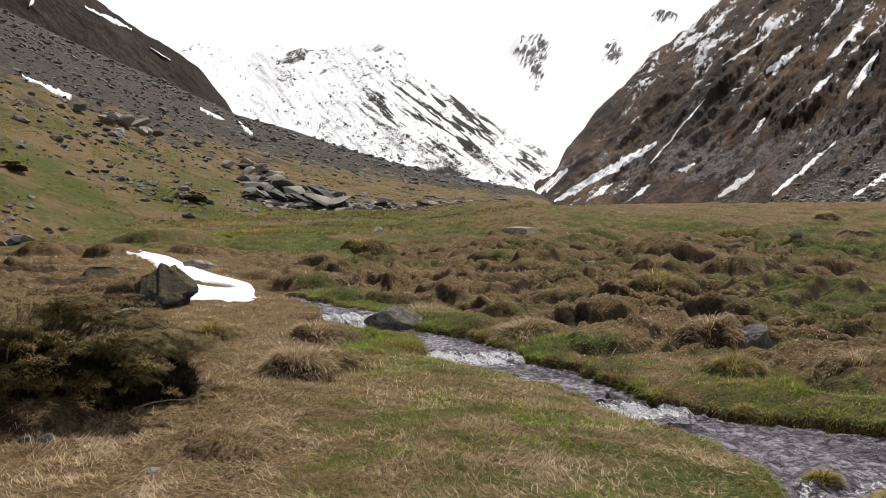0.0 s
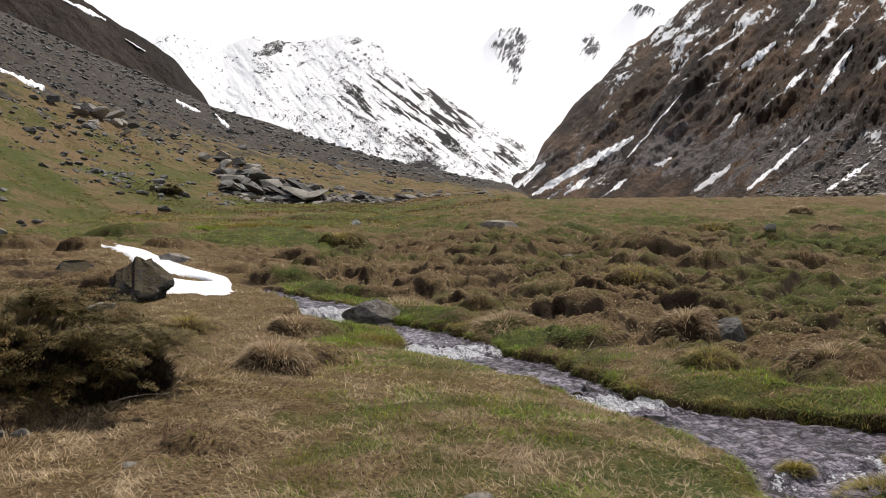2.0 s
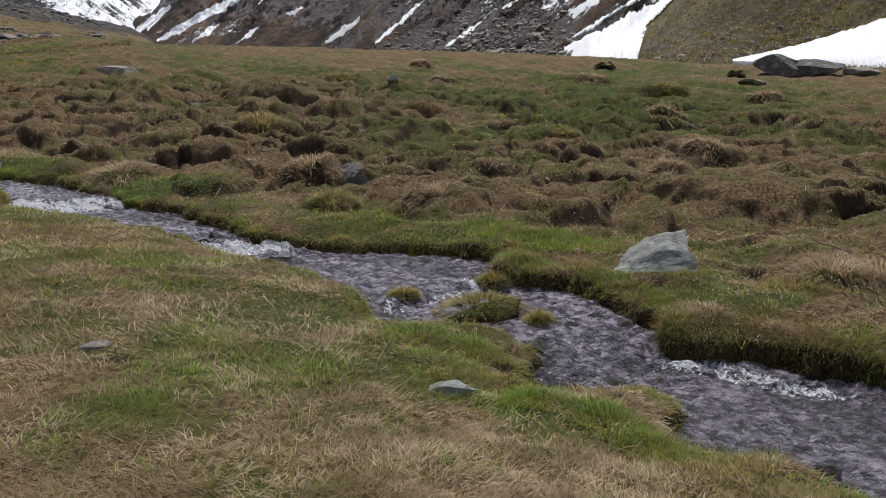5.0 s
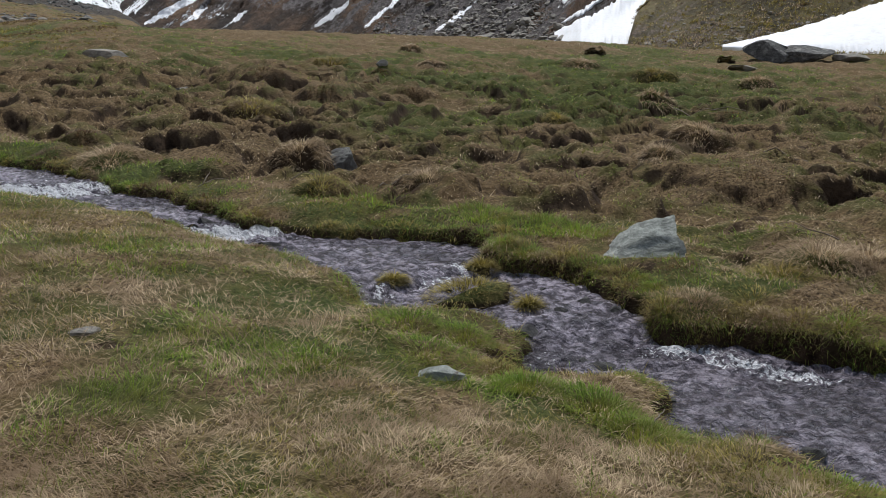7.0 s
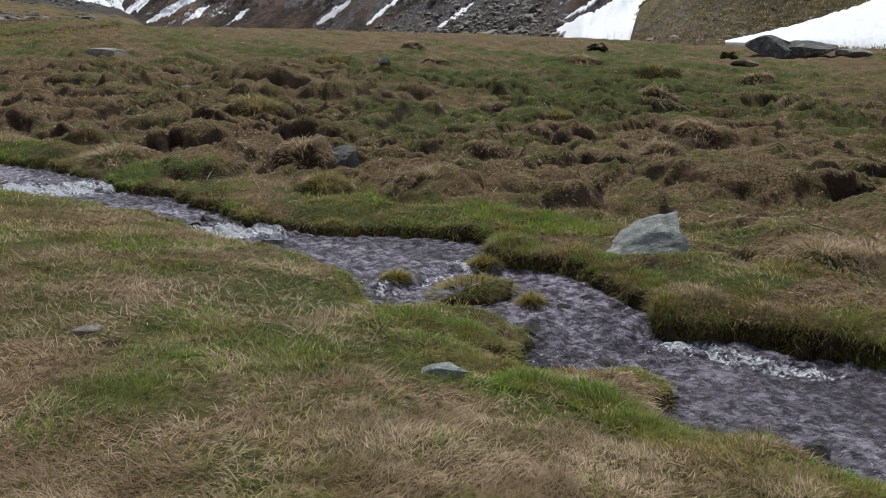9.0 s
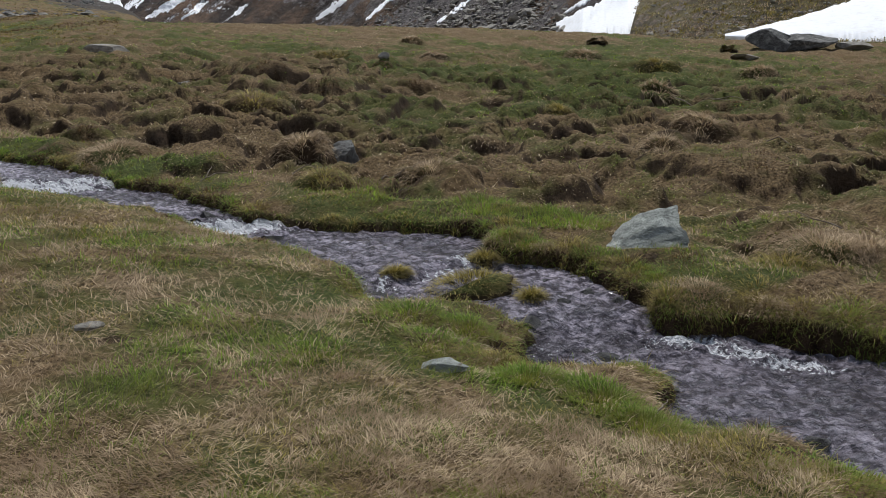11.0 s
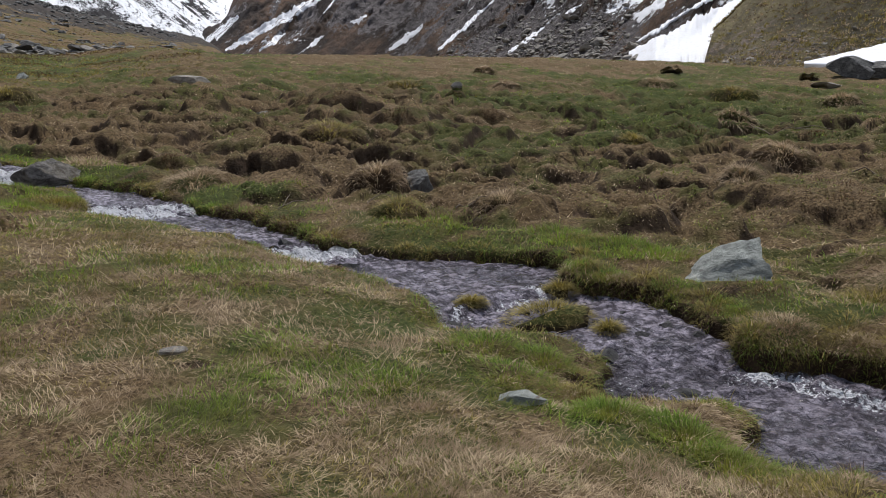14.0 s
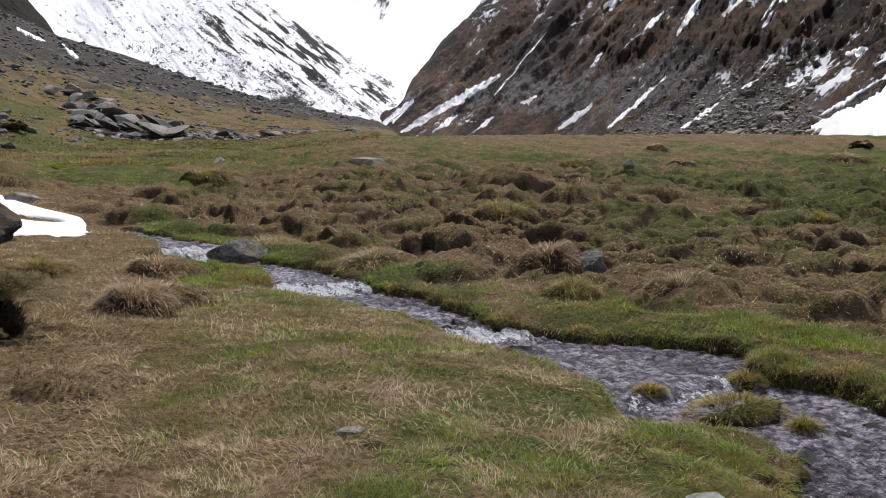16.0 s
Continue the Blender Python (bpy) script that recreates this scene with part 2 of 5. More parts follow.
# ---- noise and shape tools ----
def lattice(ix, iy, seed):
    h = (ix.astype(np.int64) * 374761393 + iy.astype(np.int64) * 668265263 + seed * 144665) & 0x7FFFFFFF
    h = ((h ^ (h >> 13)) * 1274126177) & 0x7FFFFFFF
    return ((h ^ (h >> 16)) & 0xFFFF) / 65535.0


def value(x, y, seed=0):
    ix, iy = np.floor(x), np.floor(y)
    fx, fy = x - ix, y - iy
    ux, uy = fx * fx * fx * (fx * (6 * fx - 15) + 10), fy * fy * fy * (fy * (6 * fy - 15) + 10)
    a, b = lattice(ix, iy, seed), lattice(ix + 1, iy, seed)
    c, d = lattice(ix, iy + 1, seed), lattice(ix + 1, iy + 1, seed)
    return (a + (b - a) * ux) * (1 - uy) + (c + (d - c) * ux) * uy


def fbm(x, y, octaves=4, seed=0, gain=0.5):
    """Fractal noise from -1 to 1."""
    s, amp, tot = 0, 1.0, 0.0
    for o in range(octaves):
        s = s + amp * (2 * value(x * 2 ** o + 17.3 * o, y * 2 ** o - 9.1 * o, seed + o) - 1)
        tot += amp
        amp *= gain
    return s / tot


def ridged(x, y, octaves=4, seed=0):
    s, amp, tot = 0, 1.0, 0.0
    for o in range(octaves):
        s = s + amp * (1 - np.abs(2 * value(x * 2 ** o + 5.7 * o, y * 2 ** o + 3.3 * o, seed + o) - 1) * 1.6)
        tot += amp
        amp *= 0.5
    return s / tot


def knolls(x, y, seed=0, gap=3.2):
    """Turf cushions of uneven height, parted by narrow gaps: 0 in the gaps, up to 1 on top."""
    f1, f2, tall = np.full(np.shape(x), 9.0), np.full(np.shape(x), 9.0), np.zeros(np.shape(x))
    ix, iy = np.floor(x), np.floor(y)
    for dx in (-1, 0, 1):
        for dy in (-1, 0, 1):
            jx, jy = ix + dx, iy + dy
            px, py = jx + 0.1 + 0.8 * lattice(jx, jy, seed), jy + 0.1 + 0.8 * lattice(jx, jy, seed + 7)
            q = np.hypot(x - px, y - py)
            near = q < f1
            f2 = np.where(near, f1, np.minimum(f2, q))
            tall = np.where(near, lattice(jx, jy, seed + 13), tall)
            f1 = np.where(near, q, f1)
    rim = np.clip((f2 - f1) * gap, 0, 1)
    return (0.25 + 0.75 * tall) * (1 - (1 - rim) ** 1.4) * (1 - 0.25 * np.clip(f1, 0, 1) ** 2)


def step(lo, hi, v):
    u = np.clip((v - lo) / (hi - lo), 0, 1)
    return u * u * (3 - 2 * u)


def smooth_line(pts, per=6):
    """A Catmull-Rom line through plan points."""
    p = np.array(pts, float)
    p = np.vstack([2 * p[0] - p[1], p, 2 * p[-1] - p[-2]])
    out = []
    for i in range(1, len(p) - 2):
        for t in np.linspace(0, 1, per, endpoint=False):
            a, b, c, d = p[i - 1], p[i], p[i + 1], p[i + 2]
            out.append(0.5 * (2 * b + (c - a) * t + (2 * a - 5 * b + 4 * c - d) * t * t + (3 * b - a - 3 * c + d) * t ** 3))
    out.append(p[-2])
    return np.array(out)


def mesh_from(name, verts, faces, material, attrs=(), smooth=True, sharp=0):
    """A mesh object from number arrays; faces all have the same count of corners."""
    verts, faces = np.asarray(verts, np.float32), np.asarray(faces, np.int32)
    me = bpy.data.meshes.new(name)
    me.vertices.add(len(verts))
    me.vertices.foreach_set("co", verts.ravel())
    k = faces.shape[1]
    me.loops.add(faces.size)
    me.loops.foreach_set("vertex_index", faces.ravel())
    me.polygons.add(len(faces))
    me.polygons.foreach_set("loop_start", np.arange(0, faces.size, k, dtype=np.int32))
    me.polygons.foreach_set("loop_total", np.full(len(faces), k, np.int32))
    me.polygons.foreach_set("use_smooth", np.full(len(faces), smooth))
    me.update(calc_edges=True)
    for key, val in attrs:
        val = np.asarray(val, np.float32)
        if val.ndim == 1:
            me.attributes.new(key, "FLOAT", "POINT").data.foreach_set("value", val)
        else:
            me.attributes.new(key, "FLOAT_VECTOR", "POINT").data.foreach_set("vector", val.ravel())
    if sharp:
        me.set_sharp_from_angle(angle=radians(sharp))
    me.materials.append(material)
    return new(name, me)


def grid_faces(rows, cols):
    i = np.arange(rows - 1)[:, None] * cols + np.arange(cols - 1)[None, :]
    return np.stack([i, i + 1, i + cols + 1, i + cols], -1).reshape(-1, 4)


def polar(b, r):
    return r * np.sin(np.radians(b)), r * np.cos(np.radians(b))


# ---- the brook's plan ----
LEFT_BANK = smooth_line([(-2.8, 15.3), (-2.5, 14.6), (-2.05, 13.6), (-1.6, 12.2), (-0.85, 11.6), (-0.33, 11.15), (-0.1, 9.75), (0.7, 8.72),
                         (1.3, 7.75), (1.46, 7.2), (1.85, 6.6), (2.18, 5.6), (2.06, 5.06), (2.58, 4.82), (2.82, 4.3), (2.58, 3.95),
                         (2.46, 3.72), (3.16, 3.45), (2.85, 2.9), (3.26, 2.62), (3.25, 2.1), (3.8, 1.1), (4.4, -0.8), (5.2, -4.5)])
RIGHT_BANK = smooth_line([(-2.75, 15.35), (-2.35, 14.7), (-1.8, 13.8), (-1.0, 12.8), (-0.55, 12.1), (-0.22, 11.75), (0.4, 10.95), (0.9, 9.75),
                          (1.4, 9.1), (1.65, 8.3), (1.86, 7.6), (2.5, 7.1), (3.6, 6.5), (3.38, 5.88), (3.82, 5.3), (3.84, 4.6),
                          (3.71, 4.06), (4.05, 3.85), (4.4, 3.45), (4.66, 3.05), (5.3, 2.3), (6.2, 1.2), (7.0, -0.8), (7.8, -4.5)])
CENTRE_Y = (LEFT_BANK[:, 1] + RIGHT_BANK[:, 1])[::-1] / 2
CENTRE_X = (LEFT_BANK[:, 0] + RIGHT_BANK[:, 0])[::-1] / 2
RIM = np.vstack([LEFT_BANK, RIGHT_BANK[::-1]])


def exact_distance(x, y):
    """Metres from the brook's edge, negative in the water."""
    d = np.full(x.shape, 1e9)
    inside = np.zeros(x.shape, bool)
    a, b = RIM, np.roll(RIM, -1, axis=0)
    for (ax, ay), (bx, by) in zip(a, b):
        vx, vy = bx - ax, by - ay
        u = np.clip(((x - ax) * vx + (y - ay) * vy) / (vx * vx + vy * vy + 1e-9), 0, 1)
        d = np.minimum(d, (x - ax - u * vx) ** 2 + (y - ay - u * vy) ** 2)
        if ay != by:
            cross = (ay > y) != (by > y)
            inside ^= cross & (x < ax + (y - ay) / (by - ay) * vx)
    d = np.sqrt(d)
    return np.where(inside, -d, d)


RASTER_X, RASTER_Y = np.arange(-8, 9.01, 0.06), np.arange(-6, 23.01, 0.06)
RASTER = exact_distance(*np.meshgrid(RASTER_X, RASTER_Y))


def bilinear(grid, u, v):
    """The grid's value at fractional row u and column v."""
    u, v = np.clip(u, 0, grid.shape[0] - 1.001), np.clip(v, 0, grid.shape[1] - 1.001)
    i, j = u.astype(int), v.astype(int)
    a, b = u - i, v - j
    return (grid[i, j] * (1 - b) + grid[i, j + 1] * b) * (1 - a) + (grid[i + 1, j] * (1 - b) + grid[i + 1, j + 1] * b) * a


def brook_distance(x, y):
    return bilinear(RASTER, (y + 6) / 0.06, (x + 8) / 0.06)


def water_level(x, y):
    drop = 0.055 * (step(9.7, 10.0, y) + step(7.3, 7.6, y) + step(5.45, 5.75, y - 0.3 * (x - 2.8)) - 1.5)
    return 0.022 * y - 0.20 + drop + 0.16 * step(12.15, 12.4, y) - 0.09 * step(4.6, 4.1, y + 0.25 * (x - 3.0))


# ---- the ground's shape ----
# hummocks: x, y, radius, height
HEATH_MOUNDS = [(5.07, 19.24, 0.8, 0.64), (5.61, 16.79, 0.57, 0.46), (7.96, 17.48, 0.44, 0.34), (7.41, 18.99, 0.27, 0.33), (9.19, 22.4, 0.32, 0.39), (0.8, 12.09, 0.28, 0.26),
                (0.35, 11.46, 0.26, 0.2), (10.45, 13.41, 0.49, 0.31), (7.59, 7.13, 0.8, 0.36), (12.69, 12.66, 0.52, 0.21), (-9.42, 23.3, 0.49, 0.45), (-11.63, 24.56, 0.88, 0.51),
                (-2.75, 5.63, 0.22, 0.21), (-1.31, 5.19, 0.26, 0.09), (-10.94, 31.4, 1.18, 0.53), (-6.99, 23.65, 0.64, 0.31), (-4.95, 13.7, 0.6, 0.5)]
STRAW_MOUNDS = [(3.57, 14.19, 0.61, 0.44), (1.07, 10.81, 0.45, 0.17), (3.09, 9.81, 0.36, 0.48), (2.83, 8.28, 0.31, 0.17), (4.07, 8.37, 0.36, 0.23), (7.32, 8.4, 0.34, 0.42),
                (17.83, 21.32, 0.72, 0.5), (12.63, 14.98, 0.57, 0.36), (14.62, 32.67, 0.47, 0.33), (9.07, 26.28, 0.72, 0.27), (12.49, 26.0, 0.47, 0.23), (-1.3, 7.62, 0.35, 0.26),
                (-2.39, 26.21, 0.77, 0.5), (19.77, 19.04, 0.62, 0.35), (18.34, 26.01, 0.72, 0.29), (8.68, 12.81, 0.3, 0.23), (9.92, 10.55, 0.51, 0.3), (-1.43, 9.89, 0.35, 0.23),
                (-2.61, 9.67, 0.32, 0.13), (5.53, 4.38, 0.45, 0.18)]
TURF_LEDGES = [(1.99, 13.87, 0.54, 0.29), (2.34, 12.11, 0.4, 0.28), (1.84, 9.63, 0.38, 0.23), (2.59, 10.24, 0.37, 0.31), (4.4, 10.93, 0.34, 0.17), (5.28, 11.59, 0.37, 0.18),
               (4.36, 10.03, 0.21, 0.13), (8.52, 13.5, 0.46, 0.21), (6.0, 8.93, 0.31, 0.18), (6.65, 8.68, 0.42, 0.28), (9.18, 7.04, 0.59, 0.2), (1.2, 20.89, 0.48, 0.26),
               (1.98, 18.33, 0.54, 0.25), (0.14, 17.3, 0.45, 0.32), (1.19, 16.21, 0.47, 0.24), (1.08, 26.14, 0.68, 0.33), (4.31, 26.65, 0.61, 0.26), (5.77, 10.19, 0.27, 0.17),
               (-2.68, 16.33, 0.64, 0.4), (-1.73, 14.28, 0.37, 0.33), (-0.82, 14.01, 0.41, 0.34), (-0.13, 15.11, 0.39, 0.42), (-0.69, 17.92, 0.52, 0.33), (-2.98, 20.67, 0.54, 0.37)]
HILL_B = np.array([-60, -27.3, -21.7, -17.7, -13.5, -9.9, -6.9, -3.9, -0.9, 2.5, 5.9, 9.0])
HILL_EL = np.array([20, 13.2, 11.0, 9.5, 7.7, 6.8, 5.8, 4.9, 4.15, 3.4, 2.75, 1.2])


FRONT = np.array([-0.4, -0.917])  # the way the scarps face, down to the brook


def lie(x, y):
    """The smooth lie of the land: its height, distance and side of the brook, and where it is hummocky."""
    r = np.hypot(x, y)
    b = np.degrees(np.arctan2(x, y))
    side = step(-4, 8, b) * step(178, 110, b)
    crest = 70 - 25 * side
    bend = (1.5 / 45 ** 2) * side + (1.0 / 70 ** 2) * (1 - side)
    rr = np.minimum(r, crest)
    z = 0.038 * y * rr / np.maximum(r, 1e-6) + bend * rr * rr + 0.016 * np.maximum(r - crest, 0)
    z = z + 0.3 * fbm(x / 14, y / 14, 3, 3) * step(18, 40, r) + 0.12 * fbm(x / 2.6, y / 2.2, 4, 7, 0.6) * step(20, 32, r) * step(90, 60, r)
    near = r < 26
    d = np.full(x.shape, 30.0)
    d[near] = brook_distance(x[near], y[near])
    d = d + (0.07 * fbm(x * 1.5, y * 1.5, 3, 11) + 0.07 * fbm(x * 3.7, y * 3.7, 2, 12) + 0.05 * fbm(x * 7.1, y * 7.1, 2, 13)) * step(30, 10, r)
    right = step(-0.3, 0.3, x - np.interp(y, CENTRE_Y, CENTRE_X))
    z = z - (0.25 - 0.02 * right) * np.exp(-np.maximum(d, 0) / 1.5)
    # tussocky ground beyond the brook, lawn on this side
    rough = right * step(0.7, 1.5, d + 0.4 * fbm(x * 0.8, y * 0.8, 2, 27)) * step(7.0, 8.6, y + 0.35 * x) * (0.35 + 0.65 * step(60, 24, r)) * step(100, 60, r) * (0.85 + 0.15 * step(24, 6, b))
    rough = np.maximum(rough, 0.6 * (1 - right) * step(10.5, 14, r) * step(70, 30, r))
    rough = np.maximum(rough, 0.5 * right * step(0.4, 1.4, d) * step(60, 25, r))
    rough = rough * (1 - 0.85 * np.exp(-((x + 4.4 + 0.42 * (y - 15.5)) / 1.3) ** 2) * step(10.5, 12, y) * step(28, 24, y) * (1 - right))
    return z - 0.22 * rough, d, right, rough


def hummocks(x, y, rows, flat, seed):
    """Turf hummocks with steep fronts and long backs: their height, cover and the bare earth and painted shade at their
    feet.
    """
    top, cover, bare = np.zeros(x.shape), np.zeros(x.shape), np.zeros(x.shape)
    for mx, my, rad, hi in rows:
        near = (np.abs(x - mx) < 3.4 * rad) & (np.abs(y - my) < 3.4 * rad)
        dx, dy = x[near] - mx, y[near] - my
        s = (dx * FRONT[0] + dy * FRONT[1]) / rad
        l = (dx * FRONT[1] - dy * FRONT[0]) / rad
        wob = 1 + 0.55 * fbm(x[near] * 1.1 / rad, y[near] * 1.1 / rad, 4, seed, 0.6)
        q = np.hypot(l / (1.15 + 0.25 * np.clip(-s, 0, 1)), np.where(s > 0, s / 0.7, s / 2.6)) * wob
        top[near] = np.maximum(top[near], 0.72 * hi * np.clip(1 - q ** flat, 0, 1) ** 0.9 - 0.3 * min(hi, 0.25) * np.exp(-((q - 1.08) / 0.15) ** 2) * step(0.1, 0.5, s))
        cover[near] = np.maximum(cover[near], step(1.15, 0.6, q) * step(-1.8, -0.6, s))
        bare[near] = np.maximum(bare[near], np.exp(-((q - 1.08) / 0.17) ** 2) * step(0.05, 0.4, s))
    return top, cover, bare


def ground_parts(x, y):
    """Height, greenness, scree, stream bed with bare soil and gap shade, brook distance, roughness and hummock kind
    over the plan.
    """
    r = np.hypot(x, y)
    b = np.degrees(np.arctan2(x, y))
    z, d, right, rough = lie(x, y)
    wx, wy = x + 0.4 * fbm(x * 1.2, y * 1.2, 4, 31, 0.6), y + 0.4 * fbm(x * 1.2, y * 1.2, 4, 37, 0.6)
    kn = knolls(wx * 0.7, wy * 0.8, 5, 1.5)
    kn2 = knolls(wx * 1.5, wy * 1.6, 9, 1.7)
    kn3 = knolls(wx * 4.6, wy * 4.1, 15, 2.0)
    # turf ledges: scarps that face the brook, with nearly level turf above
    f = 0.62 * y + 0.1 * x + 1.9 * fbm(x * 0.42, y * 0.42, 2, 23, 0.4)
    ledge = step(0.0, 0.22, f - np.floor(f)) - (f - np.floor(f))
    f2 = 1.5 * y + 0.5 * x + 2.2 * fbm(x * 0.8, y * 0.8, 2, 24, 0.4)
    ledge2 = step(0.0, 0.22, f2 - np.floor(f2)) - (f2 - np.floor(f2))
    swell = 0.20 * kn + 0.17 * kn2 + 0.05 * kn3 - 0.20 + 0.03 * fbm(x * 5, y * 5, 3, 21)
    swell = swell + (0.34 * ledge * step(-0.35, 0.25, fbm(x * 0.5, y * 0.5, 2, 25)) + 0.2 * ledge2 * step(-0.2, 0.3, fbm(x * 0.7, y * 0.7, 2, 26))) * step(40, 20, r)
    h1, c1, p1 = hummocks(x, y, HEATH_MOUNDS, 2.6, 41)
    h2, c2, p2 = hummocks(x, y, STRAW_MOUNDS, 2.4, 43)
    h3, c3, p3 = hummocks(x, y, TURF_LEDGES, 3.6, 47)
    own = np.maximum(np.maximum(c1, c2), c3)
    z = z + rough * swell * (1 - 0.55 * own)
    z = z + (np.maximum(np.maximum(h1, h2), h3) + np.minimum(np.minimum(h1, h2), np.minimum(h3, 0))) * step(0.0, 0.35, d) + 0.035 * own * fbm(x * 4.2, y * 4.2, 3, 53)
    z = z + 0.022 * fbm(x * 3.3, y * 3.3, 3, 51) + 0.012 * fbm(x * 11, y * 11, 2, 61) * step(25, 8, r)
    # banks and bed
    wl = water_level(x, y)
    rise = 0.05 + 0.03 * fbm(x * 1.6, y * 1.6, 3, 73) + right * (0.02 + 0.05 * fbm(x * 1.1, y * 1.1, 3, 75) + 0.07 * np.exp(-((x - 4.4) / 1.3) ** 2 - ((y - 3.6) / 1.1) ** 2))
    z = z + (wl + np.maximum(rise, 0.03) - z) * np.exp(-np.maximum(d, 0) / (0.35 + 0.15 * right)) * (d < 3)
    low = np.minimum(z, wl - 0.05 - 0.06 * np.clip(-d / 0.3, 0, 1) + 0.045 * fbm(x * 5, y * 5, 3, 71))
    lip = np.maximum(z, wl + 0.7 * np.maximum(rise, 0.04))
    inb = step(0.07, -0.01, d)
    z = np.where(d < 1.0, lip * (1 - inb) + low * inb, z)
    # the hillside that climbs beyond the flat
    el = np.interp(b, HILL_B, HILL_EL)
    foot = np.interp(b, [-60, -27, -15, -5, 6, 9], [22, 34, 52, 72, 95, 110])
    top = np.interp(b, [-60, -27, -10, 9], [200, 260, 420, 620])
    v = np.clip((r - foot) / (top - foot), 0, 2)
    on = step(9.0, 6.5, b) * step(-178, -100, b)
    goal = 1.5 + np.tan(np.radians(el)) * top
    lift = (goal - z) * np.clip(v, 0, 1) ** 1.12 - np.maximum(v - 1, 0) * 60
    bumps = (1.6 * fbm(x / 16, y / 16, 5, 81) + 0.8 * fbm(x / 3.0, y / 3.0, 4, 83)) * np.clip(v * 6, 0, 1)
    z = z + on * (lift + bumps * step(1.0, 0.6, v) * 0.8)
    z = np.where(on * v > 1.02, z - 20, z)
    # vegetation
    strip = right * step(1.15, 0.5, d + 0.3 * fbm(x * 1.7, y * 1.7, 3, 91)) * step(4.6, 5.8, y) * step(-0.5, 0.1, fbm(x * 0.9, y * 0.9, 3, 99))
    green = 0.26 + 0.08 * step(8, 4, r) + 0.06 * step(-1.2, 1.0, x) * step(7.5, 4, r) + 0.35 * fbm(x * 0.35, y * 0.35, 3, 93) + 0.7 * strip - 0.55 * right * step(1.6, 0.8, d) * step(0.05, 0.35, fbm(x * 1.6, y * 1.6, 3, 113)) + 0.15 * step(-4, 12, b) * step(60, 20, r) * step(178, 110, b) - 0.2 * step(-5, -16, b) * step(34, 18, r) * step(-175, -110, b) + 0.42 * fbm(x * 2.9, y * 2.9, 3, 95) * step(16, 6, r) + 0.3 * fbm(x * 0.45, y * 0.3, 4, 96) * step(10, 22, r) + 0.5 * fbm(x * 0.5, y * 0.22, 4, 111, 0.6) * step(14, 28, r) + 0.14 * step(18, 32, b) * step(8, 14, r) - 0.45 * np.exp(-((x + 8.5) ** 2 + (y - 18.5) ** 2) / 14)
    for gx, gy, rad, s in [(0.0, 9.0, 0.9, 0.6), (-0.9, 10.5, 0.7, 0.6), (1.3, 3.75, 0.45, 0.28), (-4.5, 30, 7, 0.45), (-12, 50, 18, 0.5),
                           (2.1, 3.2, 0.5, 0.2), (2.5, 2.5, 0.8, 0.12), (0.6, 2.6, 0.6, 0.2), (12.0, 16.0, 3.5, 0.5), (15.0, 25.0, 8.0, 0.3), (5.0, 6.5, 2.0, 0.25), (4.7, 4.2, 0.9, 0.35), (-1.6, 14, 1.0, 0.4)]:
        green = green + s * np.exp(-((x - gx) ** 2 + (y - gy) ** 2) / rad ** 2)
    green = green - 0.2 * step(0.5, 0.9, kn) * rough - 0.25 * step(0.3, 0.05, kn) * rough - 0.25 * np.exp(-((x + 3) ** 2 + (y - 8) ** 2) / 12)
    hill = on * np.clip(v * 3.0, 0, 1)
    green = green * (1 - hill) + hill * (0.62 - 0.45 * v)
    scree = on * (np.clip((v - 0.05) * 3.2, 0, 0.85) + 0.25 * np.exp(-((b + 6) / 7) ** 2 - ((v - 0.02) / 0.06) ** 2))
    bed = step(0.085, 0.01, d + 0.09 * fbm(x * 3.7, y * 3.7, 3, 97))
    for ex, ey, rx, ry in [(0.45, 4.15, 0.2, 0.07), (4.15, 4.95, 0.3, 0.12),
                           (3.75, 6.4, 0.35, 0.12), (-7.4, 17.0, 1.6, 0.5), (-8.6, 19.0, 1.6, 0.6), (2.85, 2.3, 0.3, 0.1), (2.62, 3.95, 0.25, 0.1)]:
        q = ((x - ex) / rx) ** 2 + ((y - ey) / ry) ** 2 + 1.2 * fbm(x * 5, y * 5, 3, 98)
        bare = step(1.2, 0.5, q)
        bed = np.maximum(bed, 0.9 * bare)
        z = z + 0.05 * bare * ridged(x * 6, y * 6, 4, 99) - 0.02 * bare
    # gaps and hummock feet: bare soil with their shade put into the colour
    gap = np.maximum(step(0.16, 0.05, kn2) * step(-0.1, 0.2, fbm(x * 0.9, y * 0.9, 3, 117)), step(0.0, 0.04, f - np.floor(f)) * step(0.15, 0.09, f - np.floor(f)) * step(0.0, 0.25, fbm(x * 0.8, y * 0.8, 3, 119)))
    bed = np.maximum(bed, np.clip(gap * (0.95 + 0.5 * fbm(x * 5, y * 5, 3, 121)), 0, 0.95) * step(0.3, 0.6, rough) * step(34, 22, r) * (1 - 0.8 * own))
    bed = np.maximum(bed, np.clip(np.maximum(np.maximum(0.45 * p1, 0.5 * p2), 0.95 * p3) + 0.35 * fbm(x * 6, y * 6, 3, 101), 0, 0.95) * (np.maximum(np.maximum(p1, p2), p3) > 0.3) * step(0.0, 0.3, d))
    return z, np.clip(green, 0, 1), np.clip(scree, 0, 1), bed, d, rough, c1 - c2


